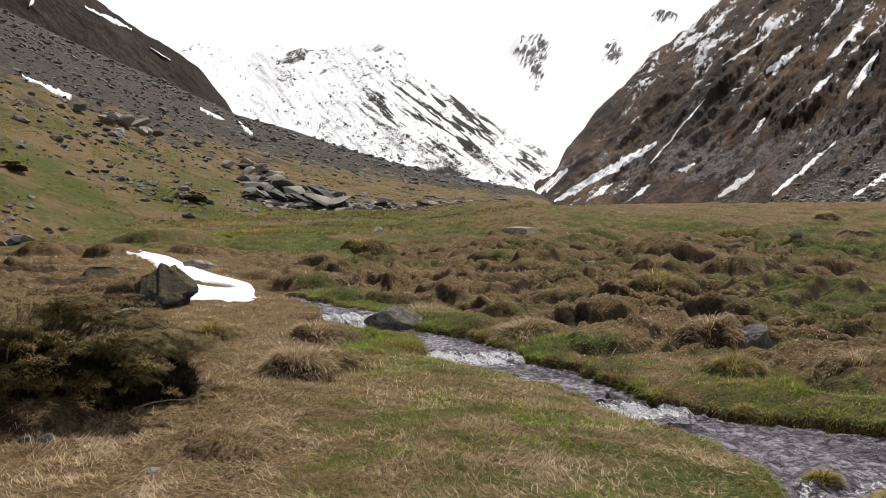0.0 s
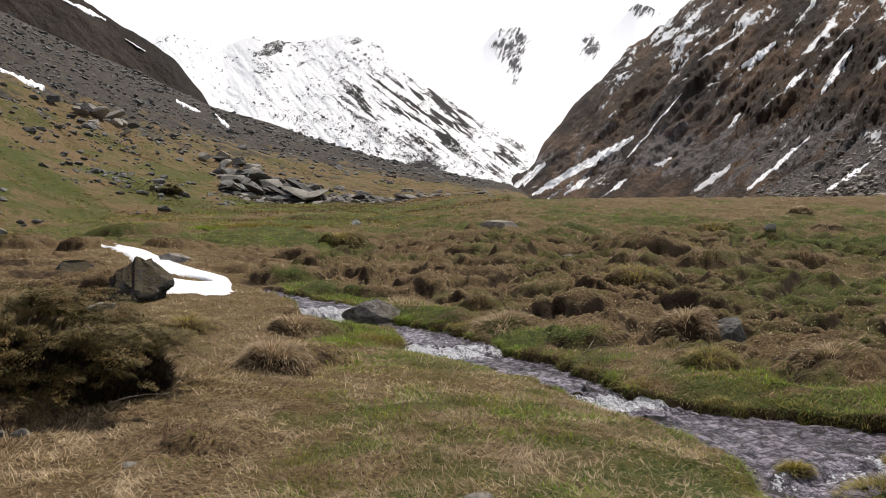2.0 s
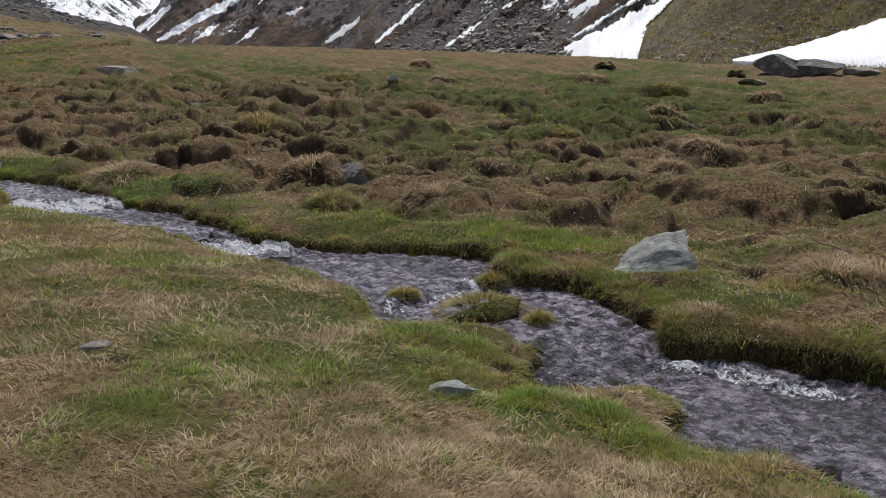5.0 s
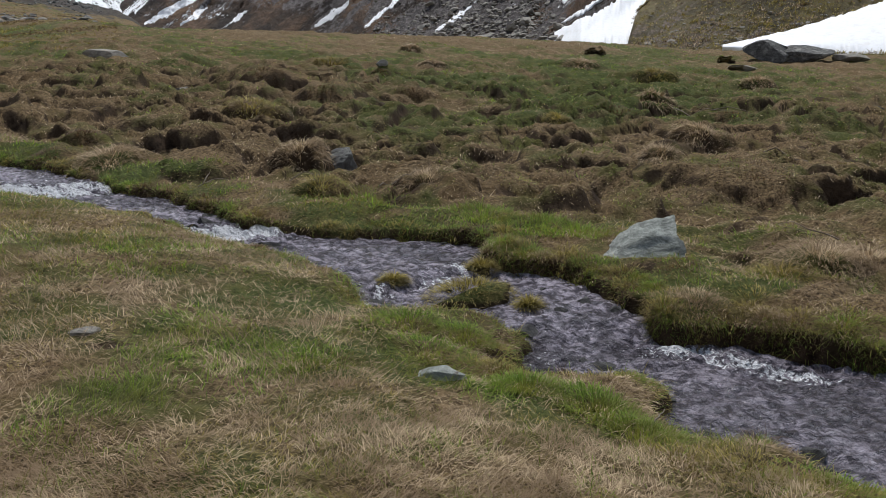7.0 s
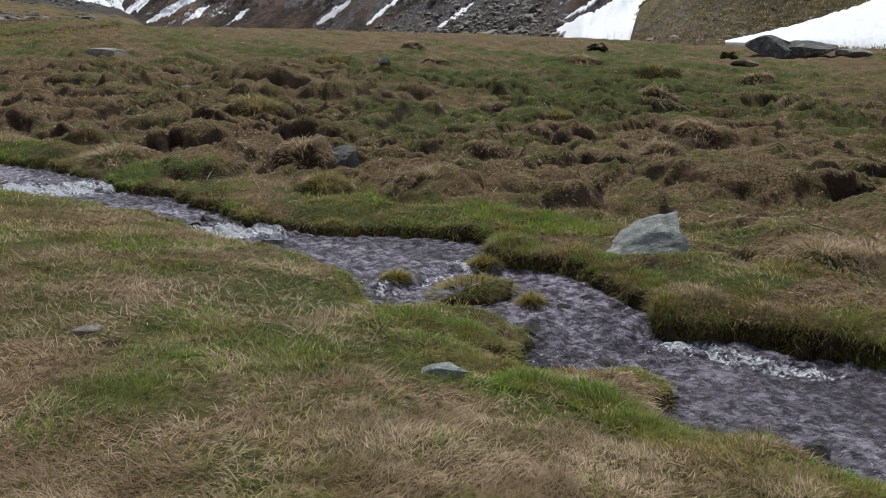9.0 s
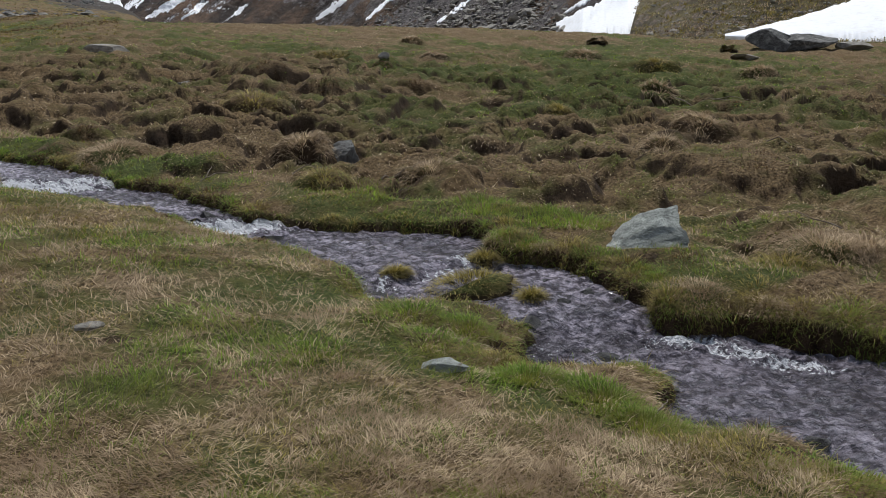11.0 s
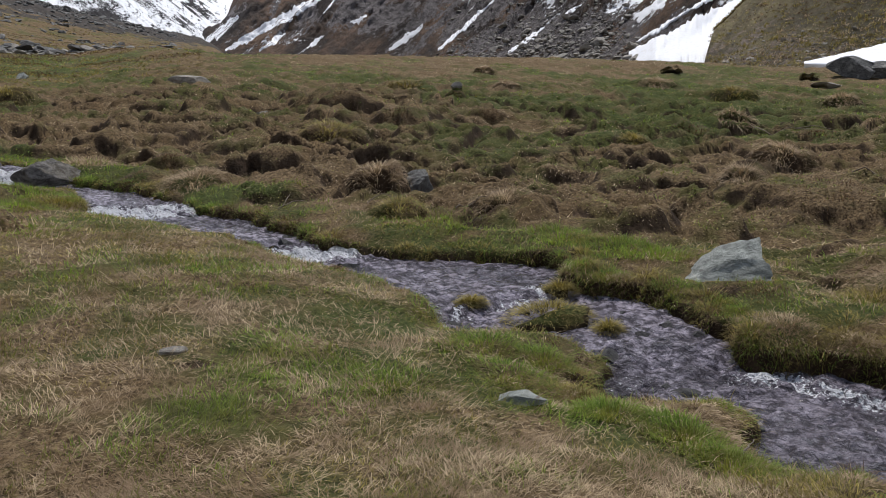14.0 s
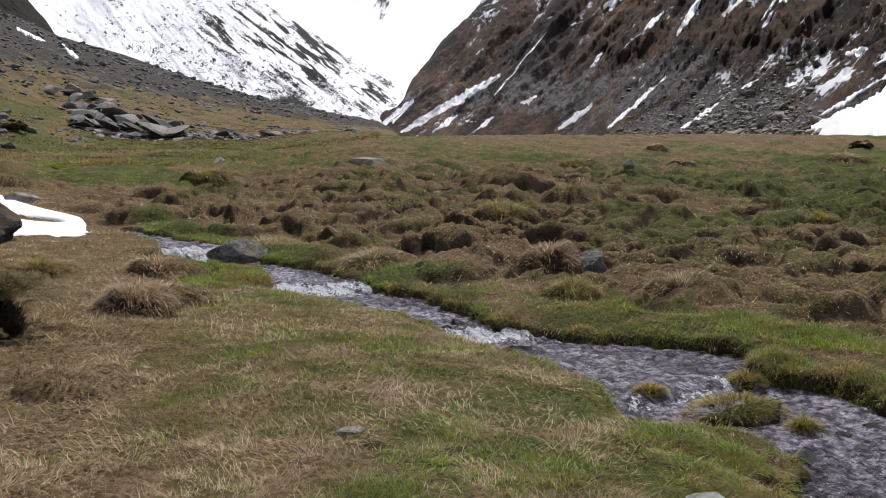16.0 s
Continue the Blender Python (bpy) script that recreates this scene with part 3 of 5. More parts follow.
BEARS = np.concatenate([np.arange(-180, -34, 4.0), np.arange(-34, 57, 0.16), np.arange(57, 180.1, 4.0)])
BEARS[-1] = 180
RADII = np.concatenate([[0.05, 0.6, 1.2, 1.8, 2.2], np.geomspace(2.5, 50, 560), np.geomspace(50, 700, 150)[1:], [1000, 1600, 2500, 4000]])
GB, GR = np.meshgrid(BEARS, RADII)
GX, GY = polar(GB, GR)
LAND = [q.reshape(GX.shape) for q in ground_parts(GX.ravel(), GY.ravel())]
GZ = LAND[0]
SLOPE_R, SLOPE_B = np.gradient(GZ, axis=0) / np.maximum(np.gradient(GR, axis=0), 1e-3), np.gradient(GZ, axis=1) / np.maximum(GR * np.radians(np.gradient(GB, axis=1)), 1e-3)
DOWN_X = -(SLOPE_R * np.sin(np.radians(GB)) + SLOPE_B * np.cos(np.radians(GB)))
DOWN_Y = -(SLOPE_R * np.cos(np.radians(GB)) - SLOPE_B * np.sin(np.radians(GB)))
FALL = np.hypot(np.gradient(GZ, axis=0) / np.maximum(np.gradient(GR, axis=0), 1e-3), np.gradient(GZ, axis=1) / np.maximum(GR * np.radians(np.gradient(GB, axis=1)), 1e-3))


def ground_at(x, y):
    """Height, greenness, scree, bed, distance to the brook, roughness and steepness at plan points."""
    x, y = np.atleast_1d(np.asarray(x, float)), np.atleast_1d(np.asarray(y, float))
    b, r = np.degrees(np.arctan2(x, y)), np.hypot(x, y)
    v, u = np.interp(b, BEARS, np.arange(len(BEARS))), np.interp(r, RADII, np.arange(len(RADII)))
    return [bilinear(q, u, v) for q in (*LAND, FALL, DOWN_X, DOWN_Y)]


def height(x, y):
    return ground_at(x, y)[0]


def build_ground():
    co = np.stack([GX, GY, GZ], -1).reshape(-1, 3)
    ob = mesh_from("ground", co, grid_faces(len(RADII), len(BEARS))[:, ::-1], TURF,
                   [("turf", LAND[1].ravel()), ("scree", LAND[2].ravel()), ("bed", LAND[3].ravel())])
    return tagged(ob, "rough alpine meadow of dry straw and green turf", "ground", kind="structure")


build_ground()


def build_brook():
    n, m = 1300, 80
    s = np.linspace(0, 1, n)
    def along(line):
        step_len = np.concatenate([[0], np.cumsum(np.hypot(*np.diff(line, axis=0).T))])
        # both banks by the same share of their control points
        k = np.linspace(0, 1, len(line))
        return np.stack([np.interp(s, k, line[:, 0]), np.interp(s, k, line[:, 1])], -1)
    L, R = along(LEFT_BANK), along(RIGHT_BANK)
    t = np.linspace(-0.22, 1.22, m)[None, :, None]
    p = L[:, None] * (1 - t) + R[:, None] * t
    x, y = p[..., 0].ravel(), p[..., 1].ravel()
    z = water_level(x, y)
    fall = 1.7 * np.exp(-((y - 12.25) / 0.3) ** 2) + 0.35 * np.exp(-((y - 4.1 + 0.25 * (x - 3.0)) / 0.5) ** 2)
    fall = fall + 0.9 * np.exp(-((y - 7.4) / 0.25) ** 2) + 0.9 * np.exp(-((y - 9.8) / 0.3) ** 2) + 0.8 * np.exp(-((y - 5.55 - 0.3 * (x - 2.8)) / 0.22) ** 2)
    fall = fall + 0.75 * np.exp(-((0.872 * x + 0.49 * y - 5.19) / 0.15) ** 2) * step(4.15, 3.95, y) * step(2.8, 3.3, y)
    fall = np.clip(fall + 0.25 * fbm(x * 1.2, y * 1.2, 3, 5), 0, 1)
    chop = 0.022 + 0.032 * fall
    z = z + chop * (fbm(x * 9, y * 9, 3, 15, 0.6) + 0.8 * ridged(x * 6, y * 6, 3, 19) - 0.3)
    mid = (L + R) / 2
    run = np.concatenate([[0], np.cumsum(np.hypot(*np.diff(mid, axis=0).T))])
    width = np.hypot(*(R - L).T)
    flow = np.stack([np.broadcast_to((t[0, :, 0] - 0.5)[None] * width[:, None], (n, m)).ravel(),
                     np.broadcast_to(run[:, None], (n, m)).ravel(), np.zeros(n * m)], -1)
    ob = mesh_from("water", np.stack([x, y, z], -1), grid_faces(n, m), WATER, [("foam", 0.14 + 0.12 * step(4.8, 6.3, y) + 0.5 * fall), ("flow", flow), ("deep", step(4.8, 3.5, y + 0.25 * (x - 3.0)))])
    return tagged(ob, "shallow rippling meltwater brook with small white riffles", "water", kind="structure")


build_brook()


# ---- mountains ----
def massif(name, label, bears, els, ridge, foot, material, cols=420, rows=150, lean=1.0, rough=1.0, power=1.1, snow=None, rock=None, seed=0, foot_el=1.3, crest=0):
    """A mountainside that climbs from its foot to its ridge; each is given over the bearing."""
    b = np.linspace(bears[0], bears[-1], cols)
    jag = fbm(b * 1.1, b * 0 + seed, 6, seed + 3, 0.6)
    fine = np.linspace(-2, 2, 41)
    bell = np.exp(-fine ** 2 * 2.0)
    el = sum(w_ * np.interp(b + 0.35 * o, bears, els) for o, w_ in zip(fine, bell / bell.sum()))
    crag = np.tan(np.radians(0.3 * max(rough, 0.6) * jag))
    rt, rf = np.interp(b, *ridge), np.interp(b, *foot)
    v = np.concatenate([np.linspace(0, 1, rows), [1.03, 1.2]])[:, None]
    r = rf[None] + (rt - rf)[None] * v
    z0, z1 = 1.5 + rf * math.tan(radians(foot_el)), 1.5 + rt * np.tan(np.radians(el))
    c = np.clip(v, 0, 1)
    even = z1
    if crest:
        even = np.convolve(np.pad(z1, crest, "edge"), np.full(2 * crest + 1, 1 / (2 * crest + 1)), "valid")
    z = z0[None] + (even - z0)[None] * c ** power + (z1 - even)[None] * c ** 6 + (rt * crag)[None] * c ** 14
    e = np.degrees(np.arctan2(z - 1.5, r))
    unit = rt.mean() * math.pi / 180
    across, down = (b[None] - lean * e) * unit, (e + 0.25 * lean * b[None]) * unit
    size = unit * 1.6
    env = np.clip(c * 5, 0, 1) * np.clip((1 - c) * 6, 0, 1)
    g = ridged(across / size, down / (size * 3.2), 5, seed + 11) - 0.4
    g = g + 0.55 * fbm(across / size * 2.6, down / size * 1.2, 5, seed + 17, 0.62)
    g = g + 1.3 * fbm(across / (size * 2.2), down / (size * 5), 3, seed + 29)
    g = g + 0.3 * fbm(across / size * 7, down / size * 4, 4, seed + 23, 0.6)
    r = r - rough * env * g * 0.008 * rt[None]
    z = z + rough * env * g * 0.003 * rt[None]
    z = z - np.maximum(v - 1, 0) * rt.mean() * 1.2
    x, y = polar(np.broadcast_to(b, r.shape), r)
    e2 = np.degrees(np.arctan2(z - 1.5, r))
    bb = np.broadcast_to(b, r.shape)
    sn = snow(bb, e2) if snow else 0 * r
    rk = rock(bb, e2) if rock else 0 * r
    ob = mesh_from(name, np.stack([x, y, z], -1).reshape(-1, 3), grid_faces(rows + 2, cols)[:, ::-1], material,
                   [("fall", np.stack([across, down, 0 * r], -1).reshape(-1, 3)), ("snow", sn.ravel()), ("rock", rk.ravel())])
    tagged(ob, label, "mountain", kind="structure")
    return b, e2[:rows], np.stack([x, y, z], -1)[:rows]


def blob(b, e, b0, e0, sb_, se):
    return np.exp(-((b - b0) / sb_) ** 2 - ((e - e0) / se) ** 2)


def centre_snow(b, e):
    """Snow cover of the middle mountain: thin over the ribs that run down to the right."""
    ribs = fbm((e + 0.74 * b) * 3.6 + 0.25 * fbm(b * 1.3, e * 1.3, 3, 63), (b - 0.74 * e) * 0.45, 4, 65, 0.6)
    bands = fbm((e - 0.25 * b) * 1.5, b * 0.5, 4, 67, 0.6)
    place = np.clip(1.3 * blob(b, e, 1.2, 7.4, 2.6, 2.3) + 0.8 * blob(b, e, -3.5, 8.6, 2.4, 1.8) + 0.8 * blob(b, e, 5.6, 4.4, 1.8, 1.4), 0, 1)
    cover = 0.64 + 0.12 * fbm(b * 0.5, e * 0.5, 3, 77) - 0.40 * place * step(0.06, 0.2, ribs) - 0.2 * step(0.38, 0.5, fbm(b * 5.5, e * 7, 3, 87))
    cover = cover - 0.28 * step(0.05, 0.36, bands) * blob(b, e, -7, 11.4, 6, 1.3) - 0.12 * blob(b, e, -1.0, 4.6, 4.0, 1.6) - 0.7 * blob(b, e, 0.1, 3.8, 1.0, 0.5)
    return cover


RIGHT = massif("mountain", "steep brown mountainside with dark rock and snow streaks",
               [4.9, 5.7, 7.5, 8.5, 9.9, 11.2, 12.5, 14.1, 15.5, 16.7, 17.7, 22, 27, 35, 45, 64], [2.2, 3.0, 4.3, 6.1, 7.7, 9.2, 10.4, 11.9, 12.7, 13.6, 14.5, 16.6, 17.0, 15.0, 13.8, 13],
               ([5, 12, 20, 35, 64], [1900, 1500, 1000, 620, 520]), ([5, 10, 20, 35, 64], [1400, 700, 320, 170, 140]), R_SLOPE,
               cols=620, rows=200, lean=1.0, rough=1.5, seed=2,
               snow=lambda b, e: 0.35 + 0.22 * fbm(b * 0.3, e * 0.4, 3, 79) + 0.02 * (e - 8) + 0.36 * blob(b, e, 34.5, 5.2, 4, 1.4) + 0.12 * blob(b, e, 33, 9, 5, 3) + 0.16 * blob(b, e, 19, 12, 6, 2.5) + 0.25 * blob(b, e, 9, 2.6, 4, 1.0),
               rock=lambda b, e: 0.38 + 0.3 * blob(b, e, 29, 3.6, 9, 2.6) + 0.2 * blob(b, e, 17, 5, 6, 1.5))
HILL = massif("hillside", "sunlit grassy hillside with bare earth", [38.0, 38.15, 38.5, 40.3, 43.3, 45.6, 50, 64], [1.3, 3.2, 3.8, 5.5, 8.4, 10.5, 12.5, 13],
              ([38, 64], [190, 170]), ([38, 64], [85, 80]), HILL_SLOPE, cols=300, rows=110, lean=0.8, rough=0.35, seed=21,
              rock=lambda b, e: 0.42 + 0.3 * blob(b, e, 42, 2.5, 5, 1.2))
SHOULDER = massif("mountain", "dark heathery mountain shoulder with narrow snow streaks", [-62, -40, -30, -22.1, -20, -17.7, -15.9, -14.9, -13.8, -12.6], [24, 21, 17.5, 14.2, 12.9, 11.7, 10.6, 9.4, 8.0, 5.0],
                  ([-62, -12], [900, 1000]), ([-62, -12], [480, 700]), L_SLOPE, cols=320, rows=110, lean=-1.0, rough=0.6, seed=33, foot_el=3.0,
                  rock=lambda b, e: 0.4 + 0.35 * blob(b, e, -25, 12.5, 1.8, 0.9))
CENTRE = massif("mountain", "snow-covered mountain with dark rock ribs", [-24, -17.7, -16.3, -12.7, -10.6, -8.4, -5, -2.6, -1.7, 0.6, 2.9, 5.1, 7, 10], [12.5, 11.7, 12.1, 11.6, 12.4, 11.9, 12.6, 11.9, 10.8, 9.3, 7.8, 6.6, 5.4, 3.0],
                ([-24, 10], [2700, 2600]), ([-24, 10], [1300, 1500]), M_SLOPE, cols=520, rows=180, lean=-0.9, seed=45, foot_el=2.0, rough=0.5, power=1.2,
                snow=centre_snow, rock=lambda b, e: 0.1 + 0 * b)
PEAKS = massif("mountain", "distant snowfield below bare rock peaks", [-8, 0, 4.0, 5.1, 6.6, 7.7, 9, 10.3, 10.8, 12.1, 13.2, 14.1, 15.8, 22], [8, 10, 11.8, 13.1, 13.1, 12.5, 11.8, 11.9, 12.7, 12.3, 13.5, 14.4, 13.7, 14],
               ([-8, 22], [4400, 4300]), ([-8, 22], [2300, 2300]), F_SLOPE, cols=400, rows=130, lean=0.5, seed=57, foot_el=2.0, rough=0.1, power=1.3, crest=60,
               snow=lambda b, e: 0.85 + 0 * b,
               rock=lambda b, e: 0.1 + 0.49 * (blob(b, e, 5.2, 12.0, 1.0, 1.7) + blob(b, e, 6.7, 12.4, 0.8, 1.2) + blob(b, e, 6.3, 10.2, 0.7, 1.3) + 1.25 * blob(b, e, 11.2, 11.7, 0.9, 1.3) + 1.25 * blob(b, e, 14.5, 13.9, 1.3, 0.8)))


COLS = (BEARS > -33.9) & (BEARS < 6)
ROWS = (RADII > 30) & (RADII < 420)
SOFT = GZ[ROWS][:, COLS]
for _ in range(30):
    SOFT[1:-1, 1:-1] = (SOFT[:-2, 1:-1] + SOFT[2:, 1:-1] + SOFT[1:-1, :-2] + SOFT[1:-1, 2:]) / 4
LEFT_HILL = (BEARS[COLS], np.degrees(np.arctan2(SOFT - 1.5, GR[ROWS][:, COLS])), np.stack([GX[ROWS][:, COLS], GY[ROWS][:, COLS], SOFT], -1))


def on_slope(surface, b, el):
    """The place on a mountainside at a bearing and a height angle."""
    bs, es, ps = surface
    i = int(np.clip(np.searchsorted(bs, b), 1, len(bs) - 1))
    w = float(np.clip((b - bs[i - 1]) / (bs[i] - bs[i - 1]), 0, 1))
    both = []
    for j in (i - 1, i):
        col = np.maximum.accumulate(es[:, j])
        both.append(np.array([np.interp(el, col, ps[:, j, k]) for k in range(3)]))
    return both[0] * (1 - w) + both[1] * w


def snow_field(surface, rows, label, thick=0.35, seed=0, ragged=0.3):
    """A snow patch draped over a slope: rows of bearing, lower and upper height angle."""
    rows = np.array(rows)
    n, m = 110, 11
    bs = np.linspace(rows[0, 0], rows[-1, 0], n)
    lo, hi = np.interp(bs, rows[:, 0], rows[:, 1]), np.interp(bs, rows[:, 0], rows[:, 2])
    span = hi - lo
    rag = min(0.75, ragged / float(span.max()))
    lo = lo + span * rag * fbm(bs * 3.3, bs * 0 + seed, 5, seed, 0.65)
    hi = hi + span * rag * fbm(bs * 3.9, bs * 0 + seed + 5, 5, seed + 2, 0.65)
    hi = np.maximum(hi, lo + 0.02)
    verts = []
    for b, l, h in zip(bs, lo, hi):
        for j, t in enumerate(np.linspace(0, 1, m)):
            p = on_slope(surface, b, l + (h - l) * t)
            far = np.hypot(p[0], p[1])
            up = thick * (1 - (2 * t - 1) ** 6) - 0.15 * thick
            toward = -p / np.linalg.norm(p)
            verts.append(p + toward * up * 1.5 * far / 200 + np.array([0, 0, up]))
    ob = mesh_from("snow_patch", verts, grid_faces(n, m)[:, ::-1], SNOW)
    return tagged(ob, label, "snow")


snow_field(RIGHT, [(33.3, 1.5, 2.4), (35, 1.4, 3.3), (36.6, 1.4, 4.15), (38.1, 1.5, 4.9), (38.6, 3.2, 5.1), (39.2, 4.0, 5.35), (40.3, 5.45, 5.75)],
           "broad white snow tongue in the gully below the hillside", 0.8, 3, 0.55)
for k, (b0, e0, b1, e1, w) in enumerate([(33.7, 2.9, 36.4, 4.6, 0.2), (36.2, 4.5, 39.2, 6.3, 0.24), (39.0, 6.2, 42.0, 7.9, 0.24), (39.2, 5.6, 42.8, 7.9, 0.2), (35.0, 6.5, 36.2, 6.8, 0.3), (36.9, 6.3, 38.0, 6.8, 0.3),
                                         (36.6, 5.8, 37.4, 6.3, 0.2), (37.5, 7.5, 38.3, 8.1, 0.35), (38.8, 8.0, 39.6, 8.5, 0.3), (37.6, 9.5, 38.8, 10.4, 0.4), (31.2, 9.9, 32.6, 10.7, 0.4), (30.3, 8.4, 30.9, 9.3, 0.25)]):
    snow_field(RIGHT, [(b0, e0 - w * 0.3, e0 + w * 0.3), ((b0 + b1) / 2, (e0 + e1) / 2 - w, (e0 + e1) / 2 + w * 0.7), (b1, e1 - w * 0.3, e1 + w * 0.3)],
               "ragged remnant of snow above the snow tongue", 0.3, 71 + k, 0.4)
snow_field(HILL, [(43.8, 1.2, 1.5), (47.6, 1.2, 2.6), (50.6, 1.2, 3.7), (53, 1.2, 4.6), (58, 1.2, 6.0)], "large snowfield at the foot of the grassy hillside", 0.6, 5)
for k, (hill, b0, e0, b1, e1, w) in enumerate([(LEFT_HILL, -26.1, 9.2, -23.4, 8.2, 0.22), (LEFT_HILL, -15.8, 8.0, -14.3, 7.3, 0.14), (LEFT_HILL, -13.4, 7.2, -12.5, 6.4, 0.16),
                                              (SHOULDER, -22.6, 13.7, -19.9, 12.6, 0.22), (SHOULDER, -18.8, 11.6, -17.6, 10.9, 0.1), (SHOULDER, -25.7, 13.4, -25.3, 14.2, 0.3)]):
    snow_field(hill, [(b0, e0 - w * 0.3, e0 + w * 0.3), ((b0 + b1) / 2, (e0 + e1) / 2 - w, (e0 + e1) / 2 + w * 0.7), (b1, e1 - w * 0.3, e1 + w * 0.3)],
               "small leftover snow streak on the hillside", 0.5, 41 + k)
for k, (b0, e0, b1, e1, w) in enumerate([
        (8.2, 2.7, 14.0, 5.9, 0.6), (6.0, 2.5, 8.3, 4.3, 0.6), (7.4, 2.2, 9.8, 3.4, 0.4), (9.5, 2.2, 11.2, 3.3, 0.35), (13.6, 4.6, 15.2, 6.4, 0.16), (16.6, 12.2, 18.4, 13.9, 0.3), (20.6, 10.0, 22.6, 11.4, 0.55), (25.2, 8.2, 26.9, 10.8, 0.65), (23.2, 8.6, 24.4, 9.6, 0.4), (17.8, 2.4, 20.0, 3.9, 0.5),
        (21.0, 2.4, 24.6, 5.6, 0.4), (25.6, 2.3, 27.9, 3.9, 0.35), (15.3, 4.1, 16.4, 4.5, 0.35), (12.5, 2.4, 13.6, 3.2, 0.3), (19.8, 6.3, 20.6, 7.2, 0.3),
        (30.2, 8.8, 31.2, 10.2, 0.3), (30.8, 10.6, 33.0, 11.9, 0.45), (34.6, 9.8, 36.0, 10.6, 0.3), (14.9, 6.2, 17.0, 8.6, 0.18), (29.0, 4.6, 30.2, 5.3, 0.2), (18, 10.6, 20.5, 12.0, 0.2)]):
    w *= 0.7
    snow_field(RIGHT, [(b0, e0 - w * 0.3, e0 + w * 0.3), ((b0 + b1) / 2, (e0 + e1) / 2 - w, (e0 + e1) / 2 + w * 0.7), (b1, e1 - w * 0.3, e1 + w * 0.3)],
               "narrow streak of old snow on the mountainside", 0.16, 11 + k)


# ---- stones ----
def ball(level):
    bm = bmesh.new()
    bmesh.ops.create_icosphere(bm, subdivisions=level, radius=1.0)
    v = np.array([q.co[:] for q in bm.verts])
    f = np.array([[q.index for q in p.verts] for p in bm.faces])
    bm.free()
    return v, f


BALLS = {k: ball(k) for k in (1, 2, 3, 4, 5)}


def stone_shape(size, seed, level=4, cuts=11, rough=0.05):
    """A broken stone: a ball cut by random planes, with fine relief."""
    rng = np.random.RandomState(seed)
    v, f = BALLS[level]
    v = v.copy()
    for _ in range(cuts):
        n = rng.normal(size=3)
        n /= np.linalg.norm(n)
        over = np.maximum(v @ n - rng.uniform(0.35, 0.75), 0)
        v = v - over[:, None] * n
    v = v / np.abs(v).max(axis=0)
    w = fbm(v[:, 0] * 3 + seed, v[:, 1] * 3 + v[:, 2] * 2.3, 4, seed, 0.6)
    v[:, :2] *= (1.12 - 0.22 * v[:, 2])[:, None]
    return v * (1 + rough * w[:, None]) * np.array(size) / 2, f


def turned(v, z, x=0.0, y=0.0):
    m = np.array(Euler((radians(x), radians(y), radians(z))).to_matrix())
    return v @ m.T


def stone(name, label, x, y, size, turn, seed, material, sink=0.25, tilt=(0, 0), level=4, group="", on=None, rough=0.05, taper=0.0, lean=0.0):
    v, f = stone_shape(size, seed, level, rough=rough)
    v[:, 2] = (v[:, 2] + size[2] / 2) * (1 + taper * v[:, 0] / size[0] * 2) * (1 + lean * v[:, 1] / size[1] * 2)
    v = turned(v, turn, *tilt)
    base = (height(x, y)[0] if on is None else on)
    v = v - np.array([0, 0, v[:, 2].min()])
    ob = mesh_from(name, v, f, material, sharp=24)
    ob.location = (x, y, base - sink * size[2])
    return tagged(ob, label, "rock", group)


stone("boulder", "pale grey-green boulder resting in the grass by the brook", 4.55, 5.18, (0.68, 0.5, 0.29), -8, 8, PALE_ROCK, 0.34, (0, 0), 5, rough=0.13, taper=0.5, lean=0.42)
stone("flat_stone", "small flat pale stone lying in the turf", 1.88, 3.46, (0.27, 0.14, 0.07), -28, 5, PALE_ROCK, 0.15, (0, 0), 4, rough=0.1)
stone("boulder", "brown and grey boulder at the edge of the brook", -0.66, 12.1, (0.8, 0.6, 0.55), 8, 19, BROOK_ROCK, 0.2, (0, 0), 5, rough=0.1)
stone("boulder", "dark grey rock bedded in the tussocky bank", 3.62, 9.95, (0.55, 0.45, 0.5), 20, 23, LICHEN_ROCK, 0.35, (0, 10), 5, rough=0.12)
stone("boulder", "large dark mossy boulder beside the snow patch", -4.3, 13.2, (0.85, 0.75, 0.9), 200, 19, MOSSY_ROCK, 0.25, (0, 0), 5, rough=0.24)
stone("boulder", "rounded brown boulder beside the snow", -7.2, 17.8, (0.8, 0.7, 0.5), 0, 37, MOSSY_ROCK, 0.45)
stone("flat_stone", "weathered brown slab on the snow patch", -5.35, 18.4, (0.75, 0.5, 0.32), 10, 41, GREY_ROCK, 0.2, (0, 12))
stone("flat_stone", "grey stone half sunk in dry grass", -4.35, 11.9, (0.42, 0.3, 0.2), 15, 43, GREY_ROCK, 0.4)
stone("rock", "grey stones in the earthy tussock", -2.5, 5.42, (0.16, 0.12, 0.1), 15, 47, LICHEN_ROCK, 0.3)
stone("rock", "grey stones in the earthy tussock", -2.62, 5.38, (0.12, 0.1, 0.08), 70, 48, LICHEN_ROCK, 0.3)
stone("rock", "small grey pebble lying in dry straw", -1.63, 4.78, (0.09, 0.07, 0.05), 15, 53, GREY_ROCK, 0.3)
stone("flat_stone", "pale flat slab set in the meadow", 2.55, 29.4, (1.6, 1.1, 0.5), -8, 59, GREY_ROCK, 0.35)
stone("rock", "small whitish stone in the green flat", -2.9, 39.0, (0.5, 0.4, 0.4), 30, 61, PALE_ROCK, 0.2)
stone("rock", "small grey rock in the meadow", 9.4, 22.75, (0.36, 0.3, 0.3), 30, 67, GREY_ROCK, 0.4)
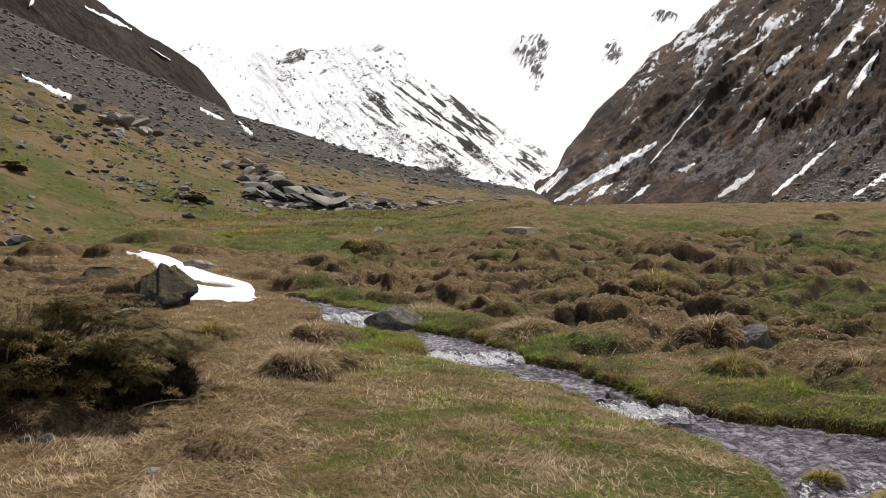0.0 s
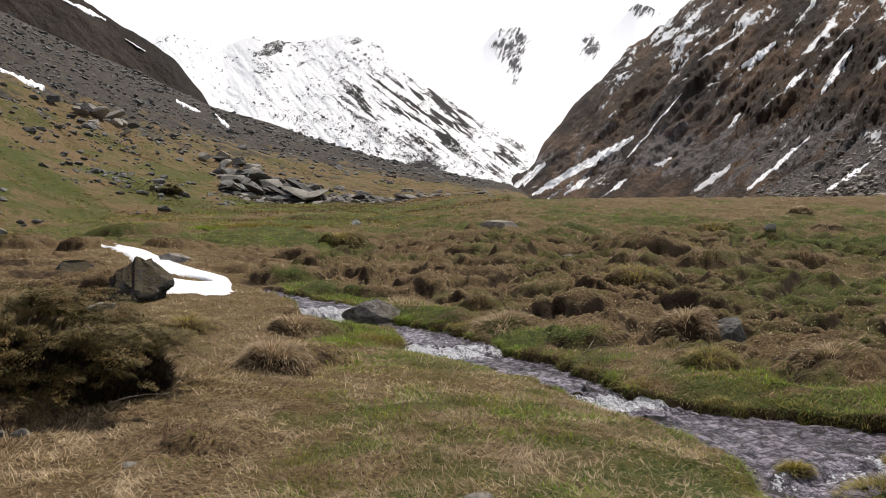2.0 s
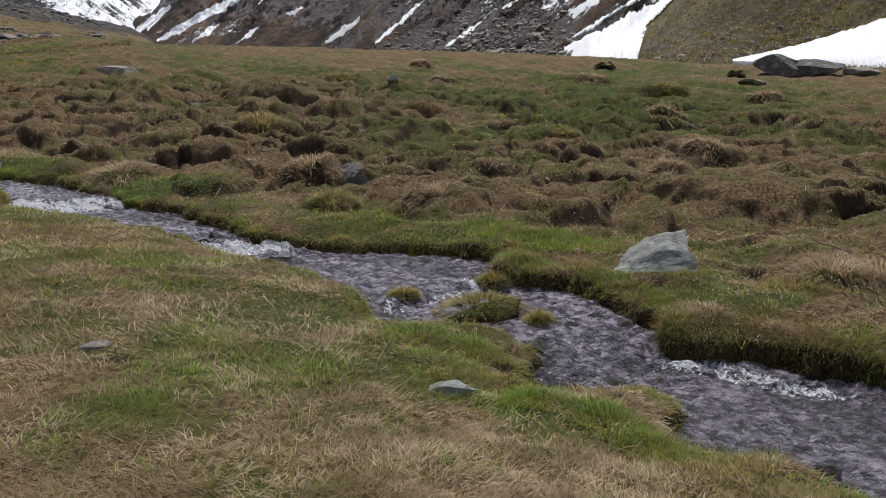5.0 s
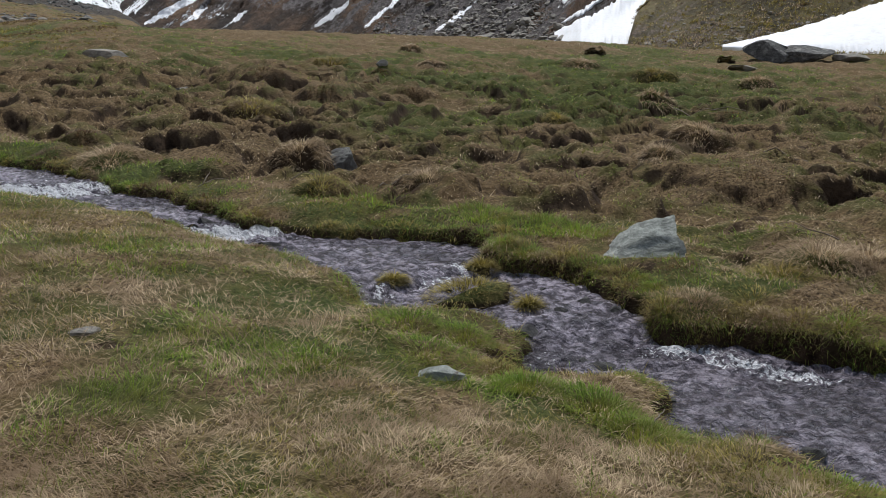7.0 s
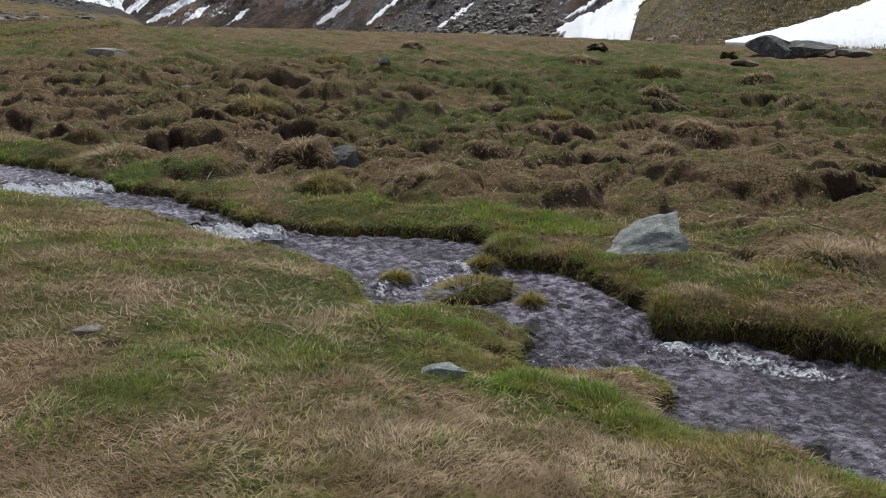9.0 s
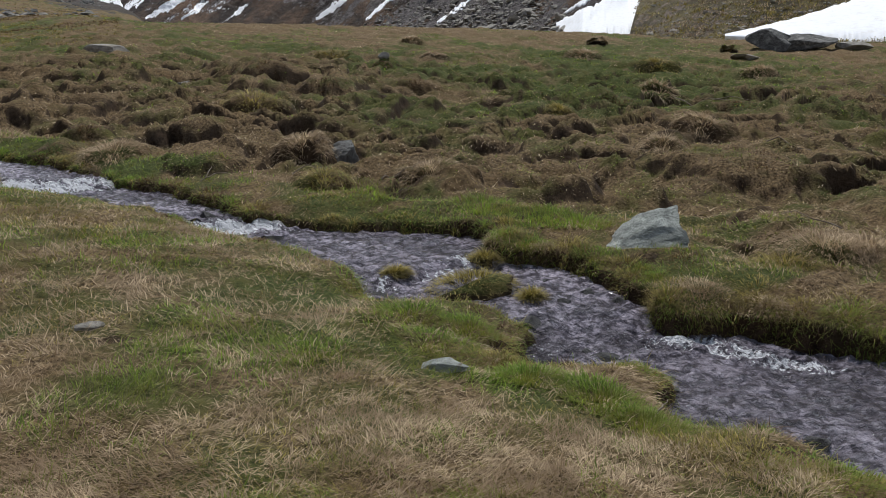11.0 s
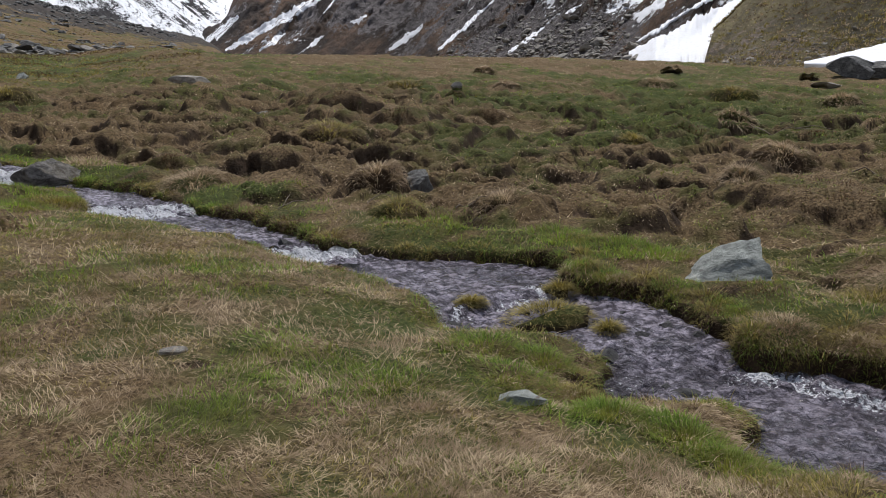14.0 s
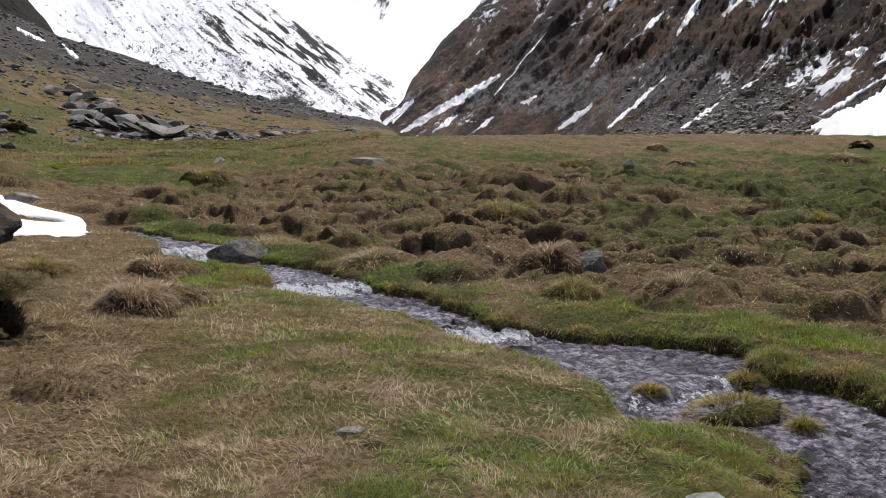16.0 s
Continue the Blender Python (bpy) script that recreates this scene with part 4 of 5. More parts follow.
stone("rock", "small grey rock bedded in the meadow", 3.3, 19.5, (0.5, 0.4, 0.24), 30, 68, GREY_ROCK, 0.2)
stone("rock", "thin curled slab of turf-brown stone in the lawn", 0.28, 4.36, (0.17, 0.11, 0.045), 5, 71, GREY_ROCK, 0.2)
stone("boulder", "broad dark boulder in front of the snowfield", 30.9, 29.1, (2.2, 1.4, 1.1), 132, 76, LICHEN_ROCK, 0.2, (0, 0), 5, rough=0.08)
stone("boulder", "dark slab leaning beside the broad boulder", 31.9, 28.2, (2.4, 1.4, 0.85), 135, 73, LICHEN_ROCK, 0.15, (0, 4), 5, rough=0.08)
stone("boulder", "low grey rock beside the long boulder", 33.2, 26.7, (1.5, 0.8, 0.5), 130, 79, GREY_ROCK, 0.2)
stone("flat_stone", "flat grey slab on the meadow's crest", 25.8, 25.6, (1.7, 1.0, 0.4), 40, 83, GREY_ROCK, 0.25)
stone("rock", "small dark rock in the wet grass", 17.4, 13.2, (0.75, 0.5, 0.4), 20, 89, DARK_ROCK, 0.2)
for k in range(26):
    rng = random.Random(300 + k)
    u = rng.random()
    i = int(u * (len(LEFT_BANK) - 60)) + 40
    t = rng.choice((rng.uniform(0.02, 0.14), rng.uniform(0.8, 0.98), rng.uniform(0.3, 0.8)))
    px_, py_ = LEFT_BANK[i] * (1 - t) + RIGHT_BANK[i] * t
    s = rng.uniform(0.07, 0.2)
    stone("rock", "wet dark stone in the brook", float(px_), float(py_), (s, s * 0.8, s * 0.55), rng.uniform(0, 180), 400 + k, DARK_ROCK, 0.0, level=3,
          group="stones in the brook", on=float(water_level(np.array(px_), np.array(py_))) - 0.3 * s)

# the heap of slabs at the foot of the hillside
for k in range(160):
    rng = random.Random(500 + k)
    b = rng.uniform(-12.6, -6.8) if k < 72 else rng.uniform(-13, 1)
    r = rng.uniform(64, 77)
    s = rng.uniform(0.7, 2.2) * (0.5 if k >= 72 else 1)
    x, y = (float(q) for q in polar(b, r))
    stone("slab", "angular grey slab in the rock heap below the hillside", x, y, (s * 1.4, s, s * 0.36), rng.uniform(0, 180), 600 + k,
          (GREY_ROCK, LICHEN_ROCK, DARK_ROCK, LICHEN_ROCK)[k % 4], 0.05, (rng.uniform(-25, 25), rng.uniform(-25, 25)), 3, "slabs of the rock heap",
          on=float(height(x, y)[0]) + rng.uniform(-0.1, 0.35) * (k < 72))
for k in range(42):
    rng = random.Random(900 + k)
    b, r = (rng.gauss(-20.5, 1.2), rng.uniform(78, 98)) if k < 24 else (rng.gauss(-11.5, 1.8), rng.uniform(78, 96))
    s = rng.uniform(0.6, 1.9)
    x, y = (float(q) for q in polar(b, r))
    stone("slab", "dark angular block among the debris of the hillside", x, y, (s * 1.3, s, s * 0.6), rng.uniform(0, 180), 950 + k,
          (DARK_ROCK, GREY_ROCK)[k % 2], 0.1, (rng.uniform(-25, 25), rng.uniform(-25, 25)), 3, "blocks on the hillside")


def debris(label, p, s, material, seed, level=1):
    """Many loose stones that nobody could count, as one mesh, at places p with sizes s."""
    rng = np.random.RandomState(seed)
    kinds = [stone_shape((1, 0.85, 0.5), seed + 3 * k, level, 7, 0.05) for k in range(8)]
    vs, fs, off = [], [], 0
    for q, size in zip(p, s):
        v, f = kinds[rng.randint(8)]
        v = turned(v, rng.uniform(0, 360), rng.uniform(-25, 25), rng.uniform(-25, 25)) * size + q + np.array([0, 0, 0.06 * size])
        vs.append(v)
        fs.append(f + off)
        off += len(v)
    ob = mesh_from("debris", np.vstack(vs), np.vstack(fs), material, smooth=False)
    return tagged(ob, label, "stones", kind="stuff")


def hill_stones(count, seed):
    rng = np.random.RandomState(seed)
    b = rng.uniform(-34, 5, count)
    foot, top = np.interp(b, [-60, -27, -15, -5, 6, 9], [22, 34, 52, 72, 95, 110]), np.interp(b, [-60, -27, -10, 9], [200, 260, 420, 620])
    r = foot + (top - foot) * rng.uniform(0.0, 0.95, count) ** 1.6
    x, y = polar(b, r)
    thick = fbm(x / 9, y / 9, 4, 5) + 0.5 * step(0.05, 0.3, (r - foot) / (top - foot))
    keep = thick + rng.normal(0, 0.25, count) > 0.18
    size = np.clip(rng.lognormal(-1.25, 0.55, count), 0.12, 1.3) * (0.6 + r / 130)
    return np.stack([x, y, height(x, y)], -1)[keep], size[keep]


def scree_stones(count, seed):
    rng = np.random.RandomState(seed)
    p = [on_slope(RIGHT, min(rng.normal(28.0, 3.8), 34.0 - rng.uniform(0, 3)), 1.6 + abs(rng.normal(0, 1.9))) for _ in range(count)]
    return p, np.clip(rng.lognormal(-0.1, 0.55, count), 0.4, 4.0)


def heap_stones(count, seed):
    rng = np.random.RandomState(seed)
    b, r = rng.uniform(-13, 2.5, count), rng.uniform(62, 82, count)
    x, y = polar(b, r)
    return np.stack([x, y, height(x, y)], -1), np.clip(rng.lognormal(-0.95, 0.5, count), 0.15, 1.1)


debris("grey rubble round the rock heap", *heap_stones(700, 15), GREY_ROCK, 25)
debris("grey rock debris scattered over the hillside", *hill_stones(11000, 5), LICHEN_ROCK, 5)
def hill_rubble(count, seed):
    rng = np.random.RandomState(seed)
    p = [on_slope(HILL, rng.uniform(38.6, 54), 1.4 + abs(rng.normal(0, 1.3))) for _ in range(count)]
    return p, np.clip(rng.lognormal(-1.3, 0.5, count), 0.12, 0.9)


debris("brown rubble at the foot of the grassy hillside", *hill_rubble(500, 31), GREY_ROCK, 33)
debris("grey scree at the foot of the mountainside", *scree_stones(1500, 9), GREY_ROCK, 9)


# ---- snow patch beside the brook ----
def build_near_snow():
    left = smooth_line([(-10.2, 25.6), (-7.8, 22.0), (-5.85, 18.0), (-4.8, 16.3), (-4.0, 15.95), (-3.85, 15.4), (-4.4, 15.0), (-4.4, 14.2), (-4.15, 13.4)], 12)
    right = smooth_line([(-9.6, 25.9), (-7.0, 21.8), (-4.9, 17.7), (-4.0, 16.7), (-3.6, 16.1), (-3.45, 15.6), (-3.3, 15.2), (-3.1, 14.5), (-3.0, 13.9)], 12)
    n, m = len(left), 24
    t = np.linspace(0, 1, m)[None, :, None]
    p = left[:, None] * (1 - t) + right[:, None] * t
    x, y = p[..., 0], p[..., 1]
    k = np.linspace(0, 1, n)[:, None]
    edge = (1 - (2 * t[..., 0] - 1) ** 6) * (1 - (2 * k - 1) ** 12)
    x = x + 0.10 * fbm(x * 0.8, y * 0.8, 3, 3) * (2 * t[..., 0] - 1) ** 2
    z = height(x.ravel(), y.ravel()).reshape(x.shape)
    zs = z.copy()
    for _ in range(220):
        zs[1:-1, 1:-1] = (zs[:-2, 1:-1] + zs[2:, 1:-1] + zs[1:-1, :-2] + zs[1:-1, 2:]) / 4
    z = zs + 0.08 * edge - 0.02 + 0.02 * fbm(x * 1.2, y * 1.2, 3, 7)
    ob = mesh_from("snow_patch", np.stack([x, y, z], -1).reshape(-1, 3), grid_faces(n, m), SNOW)
    tagged(ob, "bright melting snow patch beside the dark boulder", "snow")


build_near_snow()


# ---- grass ----
def blades(p, turn, length, lean, width, curl, plain=False):
    """Corners and faces of tapered blades: p base, turn heading, lean from upright."""
    n = len(p)
    d = np.stack([np.cos(turn), np.sin(turn), np.zeros(n)], -1)
    side = np.stack([-np.sin(turn), np.cos(turn), np.zeros(n)], -1) * (width / 2)[:, None]
    a1, a2 = lean, lean + curl
    up = np.array([0, 0, 1.0])
    mid = p + (d * np.sin(a1)[:, None] + up * np.cos(a1)[:, None]) * (length * 0.55)[:, None]
    tip = mid + (d * np.sin(a2)[:, None] + up * np.cos(a2)[:, None]) * (length * 0.45)[:, None]
    if plain:
        v = np.stack([p - side, p + side, (mid + tip) / 2], 1).reshape(-1, 3)
        return v, np.arange(3 * n).reshape(-1, 3)
    v = np.stack([p - side, p + side, mid - side * 0.8, mid + side * 0.8, tip], 1).reshape(-1, 3)
    i = (np.arange(n) * 5)[:, None]
    f = np.stack([i + np.array([[0, 1, 3]]), i + np.array([[0, 3, 2]]), i + np.array([[2, 3, 4]])], 1).reshape(-1, 3)
    return v, f


def strew(count, seed, r0, r1, b0=-32.0, b1=55.0):
    rng = np.random.RandomState(seed)
    r = np.exp(rng.uniform(math.log(r0), math.log(r1), count))
    b = rng.uniform(b0, b1, count)
    x, y = polar(b, r)
    z, green, scree, bed, d, rough, kind, fall, dx, dy = ground_at(x, y)
    keep = (bed + 0.3 * rng.uniform(size=count) < 0.75) & (scree < 0.42) & ((d > -0.02) & (z > water_level(x, y) + 0.01) | (d > 3))
    return rng, *(q[keep] for q in (x, y, z, green, d, rough, kind, fall, np.arctan2(dy, dx), r))


def meadow(name, label, count, seed, material, chance, low, high, lean, grow=1.0, r0=2.3, r1=62.0, lumps=1.4, b0=-32.0, b1=55.0):
    rng, x, y, z, green, d, rough, kind, fall, down, r = strew(count, seed, r0, r1, b0, b1)
    patch = 0.5 + 0.8 * fbm(x * lumps, y * lumps, 4, seed + 9, 0.6)
    odds = chance(green, patch, d, rough)
    if name == "heath":
        odds = odds + 0.3 * step(0.3, 0.6, fall) * rough + 0.5 * np.maximum(kind, 0) - 0.3 * np.maximum(-kind, 0)
    elif material is STRAW:
        odds = odds + 0.4 * np.maximum(-kind, 0) - 0.5 * np.maximum(kind, 0)
    else:
        odds = odds * (1 - 0.3 * np.abs(kind))
    keep = rng.uniform(size=len(x)) < np.clip(odds, 0, 1) * (step(1.6, 0.5, fall) if name == "heath" else 0.7 * step(1.9, 0.9, fall) + 0.3 * step(0.7, 0.25, fall))
    x, y, z, r, patch, fall, down = x[keep], y[keep], z[keep], r[keep], patch[keep], fall[keep], down[keep]
    n = len(x)
    heading = 2.5 * math.pi * fbm(x * 0.9, y * 0.9, 3, seed + 4) + rng.normal(0, 0.9, n)
    hang = step(0.14, 0.45, fall)
    heading = np.where(hang > rng.uniform(0.1, 0.9, n), down + rng.normal(0, 0.65, n), heading)
    lean = lean + 24 * hang
    length = rng.uniform(low, high, n) * (1 + grow * np.minimum(r, 22) / 16) * (1 - 0.15 * hang) * (0.6 + 0.8 * patch)
    lean = np.radians((lean + rng.normal(0, 16, n)).clip(2, 125))
    width = np.maximum(0.0024, 0.0007 * r) * rng.uniform(0.7, 1.5, n)
    curl = np.radians(rng.uniform(0, 30, n))
    base = np.stack([x, y, z - 0.004], -1)
    near = r < 8.5
    v, f = blades(*(q[near] for q in (base, heading, length, lean, width, curl)))
    v2, f2 = blades(*(q[~near] for q in (base, heading, length, lean, width * 1.4, curl)), plain=True)
    v, f = np.vstack([v, v2]), np.vstack([f, f2 + len(v)])
    ob = mesh_from(name, v, f, material, smooth=False)
    return tagged(ob, label, "grass", kind="stuff")


meadow("dry_grass", "matted dry straw-coloured grass", 480000, 101, STRAW, lambda g, p, d, k: (1.05 - g) * step(0.1, 0.65, p), 0.03, 0.08, 74, 0.4)
meadow("moss", "low olive-green turf between the straw", 300000, 103, OLIVE, lambda g, p, d, k: 0.9 * step(0.25, 0.7, p) * (0.45 + g), 0.018, 0.04, 62, 0.5)
meadow("green_grass", "fresh green grass along the brook", 420000, 105, GREEN, lambda g, p, d, k: 1.9 * (g - 0.27) * step(0.2, 0.75, p), 0.03, 0.075, 48, 0.5)
meadow("heath", "brown heath and withered stalks", 300000, 107, HEATH, lambda g, p, d, k: (0.6 - g) * (1.4 * (p - 0.4)) + 0.2 * k * (p - 0.3), 0.02, 0.055, 76, 0.5)
meadow("tussock_grass", "rough straw and sedge on the hummocks", 420000, 111, STRAW, lambda g, p, d, k: (0.15 + 0.85 * k) * (1.0 - 0.8 * g) * step(0.3, 0.75, p), 0.035, 0.09, 82, 0.3, 7.0, 34.0, 2.3)
meadow("moss", "olive moss cushions on the hummocks", 400000, 113, OLIVE, lambda g, p, d, k: 0.35 + 0.6 * step(0.2, 0.7, p), 0.018, 0.04, 70, 0.35, 6.5, 34.0, 2.0)
meadow("dry_grass", "fine pale straw on the lawn", 260000, 115, STRAW, lambda g, p, d, k: (1.0 - 0.8 * g) * step(0.3, 0.8, p), 0.03, 0.075, 72, 0.2, 2.3, 7.5, 3.5)
meadow("heath", "dark heath cushions on the grassy slope", 220000, 117, HEATH, lambda g, p, d, k: 0.7 * step(0.46, 0.72, p), 0.05, 0.13, 45, 0.2, 42.0, 170.0, 0.35, -33.5, 6.0)
meadow("green_grass", "coarse grass on the lower slope", 120000, 119, OLIVE, lambda g, p, d, k: step(0.35, 0.7, p), 0.05, 0.13, 45, 0.2, 36.0, 170.0, 0.5, -33.5, 6.0)
meadow("straw_stalks", "single pale straw stalks", 30000, 109, STRAW, lambda g, p, d, k: 0.6 * p, 0.06, 0.13, 60, 0.3, 2.4, 30.0)


def slope_tufts(surface, count, seed, material, label, bears, rise, long):
    """Clumps of coarse grass on a mountainside, as one mesh."""
    rng = np.random.RandomState(seed)
    b = rng.uniform(*bears, count)
    thick = fbm(b * 1.6, b * 0 + seed, 4, seed)
    p = np.array([on_slope(surface, q, 1.2 + rise * u) for q, u in zip(b, rng.uniform(0, 1, count))])
    keep = fbm(p[:, 0] / 7 + 0.4 * thick, p[:, 2] / 3, 4, seed + 2) + rng.normal(0, 0.15, count) > -0.05
    p = np.repeat(p[keep], 14, axis=0)
    n = len(p)
    p = p + rng.normal(0, 0.28, (n, 3)) * np.array([1, 1, 0.25])
    far = np.hypot(p[:, 0], p[:, 1])
    v, f = blades(p, rng.uniform(0, 2 * math.pi, n), rng.uniform(0.5, 1.1, n) * long, np.radians(rng.normal(55, 20, n)), 0.0011 * far, np.radians(rng.uniform(10, 60, n)), plain=True)
    tagged(mesh_from("coarse_grass", v, f, material, smooth=False), label, "grass", kind="stuff")


slope_tufts(HILL, 2600, 211, OLIVE, "olive tufts of coarse grass on the hillside", (38.3, 55), 9.5, 0.55)
slope_tufts(HILL, 1500, 212, HEATH, "dark heath clumps on the hillside", (38.3, 55), 8.0, 0.45)
slope_tufts(HILL, 1500, 213, STRAW, "dry grass clumps on the hillside", (38.3, 55), 9.5, 0.5)


def bank_fringe(line, sign, seed, material, count, label):
    """Grass that hangs over the brook's edge."""
    rng = np.random.RandomState(seed)
    k = rng.uniform(6, len(line) - 2, count)
    i = k.astype(int)
    p = line[i] + (line[i + 1] - line[i]) * (k - i)[:, None]
    t = line[i + 1] - line[i]
    t = t / np.hypot(*t.T)[:, None]
    out = np.stack([t[:, 1], -t[:, 0]], -1) * sign
    p = p + out * rng.uniform(-0.10, 0.03, count)[:, None] + rng.normal(0, 0.015, (count, 2))
    z = height(p[:, 0], p[:, 1])
    dense = fbm(p[:, 0] * 2.2, p[:, 1] * 2.2, 3, seed) + rng.normal(0, 0.2, count) > -0.12
    keep = dense & (z > water_level(p[:, 0], p[:, 1]) + 0.005)
    p, z, out = p[keep], z[keep], out[keep]
    n = len(p)
    far = np.hypot(p[:, 0], p[:, 1])
    v, f = blades(np.stack([p[:, 0], p[:, 1], z], -1), np.arctan2(out[:, 1], out[:, 0]) + rng.normal(0, 0.6, n), np.clip(rng.lognormal(-3.0, 0.5, n), 0.02, 0.13),
                  np.radians(rng.normal(88, 30, n)), np.maximum(0.003, 0.0007 * far), np.radians(rng.uniform(10, 80, n)))
    tagged(mesh_from("bank_grass", v, f, material, smooth=False), label, "grass", kind="stuff")


bank_fringe(LEFT_BANK, -1, 61, OLIVE, 9000, "olive grass hanging over the brook's edge")
bank_fringe(RIGHT_BANK, 1, 62, OLIVE, 7000, "olive grass hanging over the brook's edge")
bank_fringe(LEFT_BANK, -1, 63, GREEN, 5000, "green grass hanging over the brook's edge")
bank_fringe(RIGHT_BANK, 1, 64, GREEN, 6000, "green grass hanging over the brook's edge")
bank_fringe(RIGHT_BANK, 1, 65, HEATH, 5000, "withered brown grass on the brook's bank")


def tussock(name, label, x, y, rad, long, count, material, seed, lean=75.0, group=""):
    """A tussock: blades that spring from a crown and droop over its sides."""
    rng = np.random.RandomState(seed)
    a = rng.uniform(0, 2 * math.pi, count)
    q = rad * np.sqrt(rng.uniform(0, 1, count))
    bx, by = x + q * np.cos(a), y + q * np.sin(a)
    z = height(bx, by)
    heading = a + rng.normal(0, 0.45, count)
    far = math.hypot(x, y)
    tilt = np.radians((lean * (0.35 + 0.65 * q / rad) + rng.normal(0, 12, count)).clip(0, 125))
    v, f = blades(np.stack([bx, by, z - 0.01], -1), heading, 0.62 * long * rng.uniform(0.4, 1.15, count), tilt,
                  np.full(count, max(0.0035, 0.0006 * far)) * rng.uniform(0.7, 1.4, count), np.radians(rng.uniform(20, 60, count)))
    # the crown that the blades spring from
    ring = np.arange(14) * 2 * math.pi / 14
    cx, cy = x + 0.7 * rad * np.cos(ring), y + 0.7 * rad * np.sin(ring)
    crown = np.vstack([[[x, y, float(height(x, y)[0]) - 0.08]], np.stack([cx, cy, height(cx, cy) - 0.07], -1)])
    o = len(v)
    f = np.vstack([f, [[o, o + 1 + i, o + 1 + (i + 1) % 14] for i in range(14)]])
    v = np.vstack([v, crown])
    v[:, :2] -= (x, y)
    ob = mesh_from(name, v, f, material, smooth=False)
    ob.location = (x, y, 0)
    return tagged(ob, label, "grass", group)


for k, (x, y, rad, hi) in enumerate(STRAW_MOUNDS + [(12.0, 14.5, 0.7, 0.4), (5.1, 4.35, 0.3, 0.3), (5.95, 4.3, 0.34, 0.3), (-0.2, 12.9, 0.5, 0.3)]):
    tussock("tussock", "shaggy tussock of drooping dry straw", x + 0.15 * rad * FRONT[0], y + 0.15 * rad * FRONT[1], 0.85 * rad, 0.2 + 0.3 * rad, 1700 if y < 8 else 900, STRAW if k % 3 else OLIVE, 700 + k, 98, "dry tussocks")
for k, (x, y, rad, hi) in enumerate(HEATH_MOUNDS + [(-2.45, 5.15, 0.22, 0.14), (-1.6, 5.5, 0.2, 0.12), (4.15, 4.95, 0.22, 0.08), (4.5, 4.78, 0.25, 0.07)]):
    tussock("heath_clump", "dark brown clump of withered heath", x, y, 0.9 * rad, 0.1 + 0.08 * rad, 600, HEATH, 850 + k, 70, "heath clumps")
for k, (x, y, rad, long) in enumerate([(2.2, 3.25, 0.16, 0.17), (2.45, 3.0, 0.2, 0.16), (2.05, 4.35, 0.2, 0.14), (2.35, 4.15, 0.16, 0.15), (1.25, 3.8, 0.22, 0.12), (4.25, 6.3, 0.4, 0.2),
                                       (3.95, 6.9, 0.35, 0.2), (3.7, 5.7, 0.2, 0.14), (4.0, 5.2, 0.22, 0.13), (-0.75, 10.5, 0.4, 0.16), (-0.3, 10.4, 0.3, 0.14), (3.2, 8.0, 0.6, 0.14), (2.44, 2.94, 0.22, 0.18), (2.46, 2.69, 0.18, 0.18), (3.67, 4.4, 0.25, 0.14), (4.5, 6.1, 0.35, 0.24), (-0.6, 7.9, 0.4, 0.12)]):
    tussock("grass_tuft", "fresh green tuft of grass at the water's edge", x, y, rad, long, 800, GREEN, 800 + k, 50, "green tufts")


for k, (x, y, rad, long) in enumerate([(2.0, 3.9, 0.26, 0.12), (2.3, 3.65, 0.2, 0.14), (2.62, 2.2, 0.3, 0.12), (2.85, 2.0, 0.26, 0.12), (3.08, 1.75, 0.26, 0.12), (2.4, 2.35, 0.25, 0.1), (-0.87, 9.6, 0.4, 0.16),
                                       (-0.45, 10.1, 0.34, 0.16), (0.35, 10.95, 0.3, 0.16), (0.1, 11.3, 0.26, 0.14), (3.5, 4.95, 0.16, 0.12), (-7.5, 37.0, 1.7, 0.5), (-8.8, 35.3, 0.8, 0.4), (-4.9, 36.3, 0.35, 0.35)]):
    tussock("moss_cushion", "dense olive-green cushion of moss and sedge", x, y, rad, long, 1500, OLIVE if k % 3 else GREEN, 1600 + k, 66, "moss cushions")
for k in range(34):
    rng = random.Random(1700 + k)
    i = int(rng.uniform(0.5, 0.84) * len(RIGHT_BANK))
    tx, ty = RIGHT_BANK[i + 1] - RIGHT_BANK[i]
    off = rng.uniform(0.05, 0.45) / math.hypot(tx, ty)
    x, y = float(RIGHT_BANK[i][0] - ty * off), float(RIGHT_BANK[i][1] + tx * off)
    tussock("moss_cushion", "uneven cushion of moss and withered sedge on the bank", x, y, rng.uniform(0.08, 0.24), rng.uniform(0.1, 0.22), 500, (OLIVE, OLIVE, GREEN, STRAW)[k % 4], 1800 + k, 80, "moss cushions")
for k in range(110):
    rng = random.Random(1200 + k)
    line, sign = (RIGHT_BANK, 1) if k % 3 else (LEFT_BANK, -1)
    i = int(rng.uniform(16, len(line) - 22))
    tx, ty = line[i + 1] - line[i]
    off = rng.uniform(0.0, 0.16) * sign / math.hypot(tx, ty)
    x, y = float(line[i][0] - ty * off), float(line[i][1] + tx * off)
    tussock("grass_tuft", "small tuft of grass on the brook's edge", x, y, rng.uniform(0.06, 0.22), rng.uniform(0.08, 0.18), 300, (GREEN, OLIVE, GREEN, HEATH)[k % 4], 1300 + k, 80, "bank tufts")


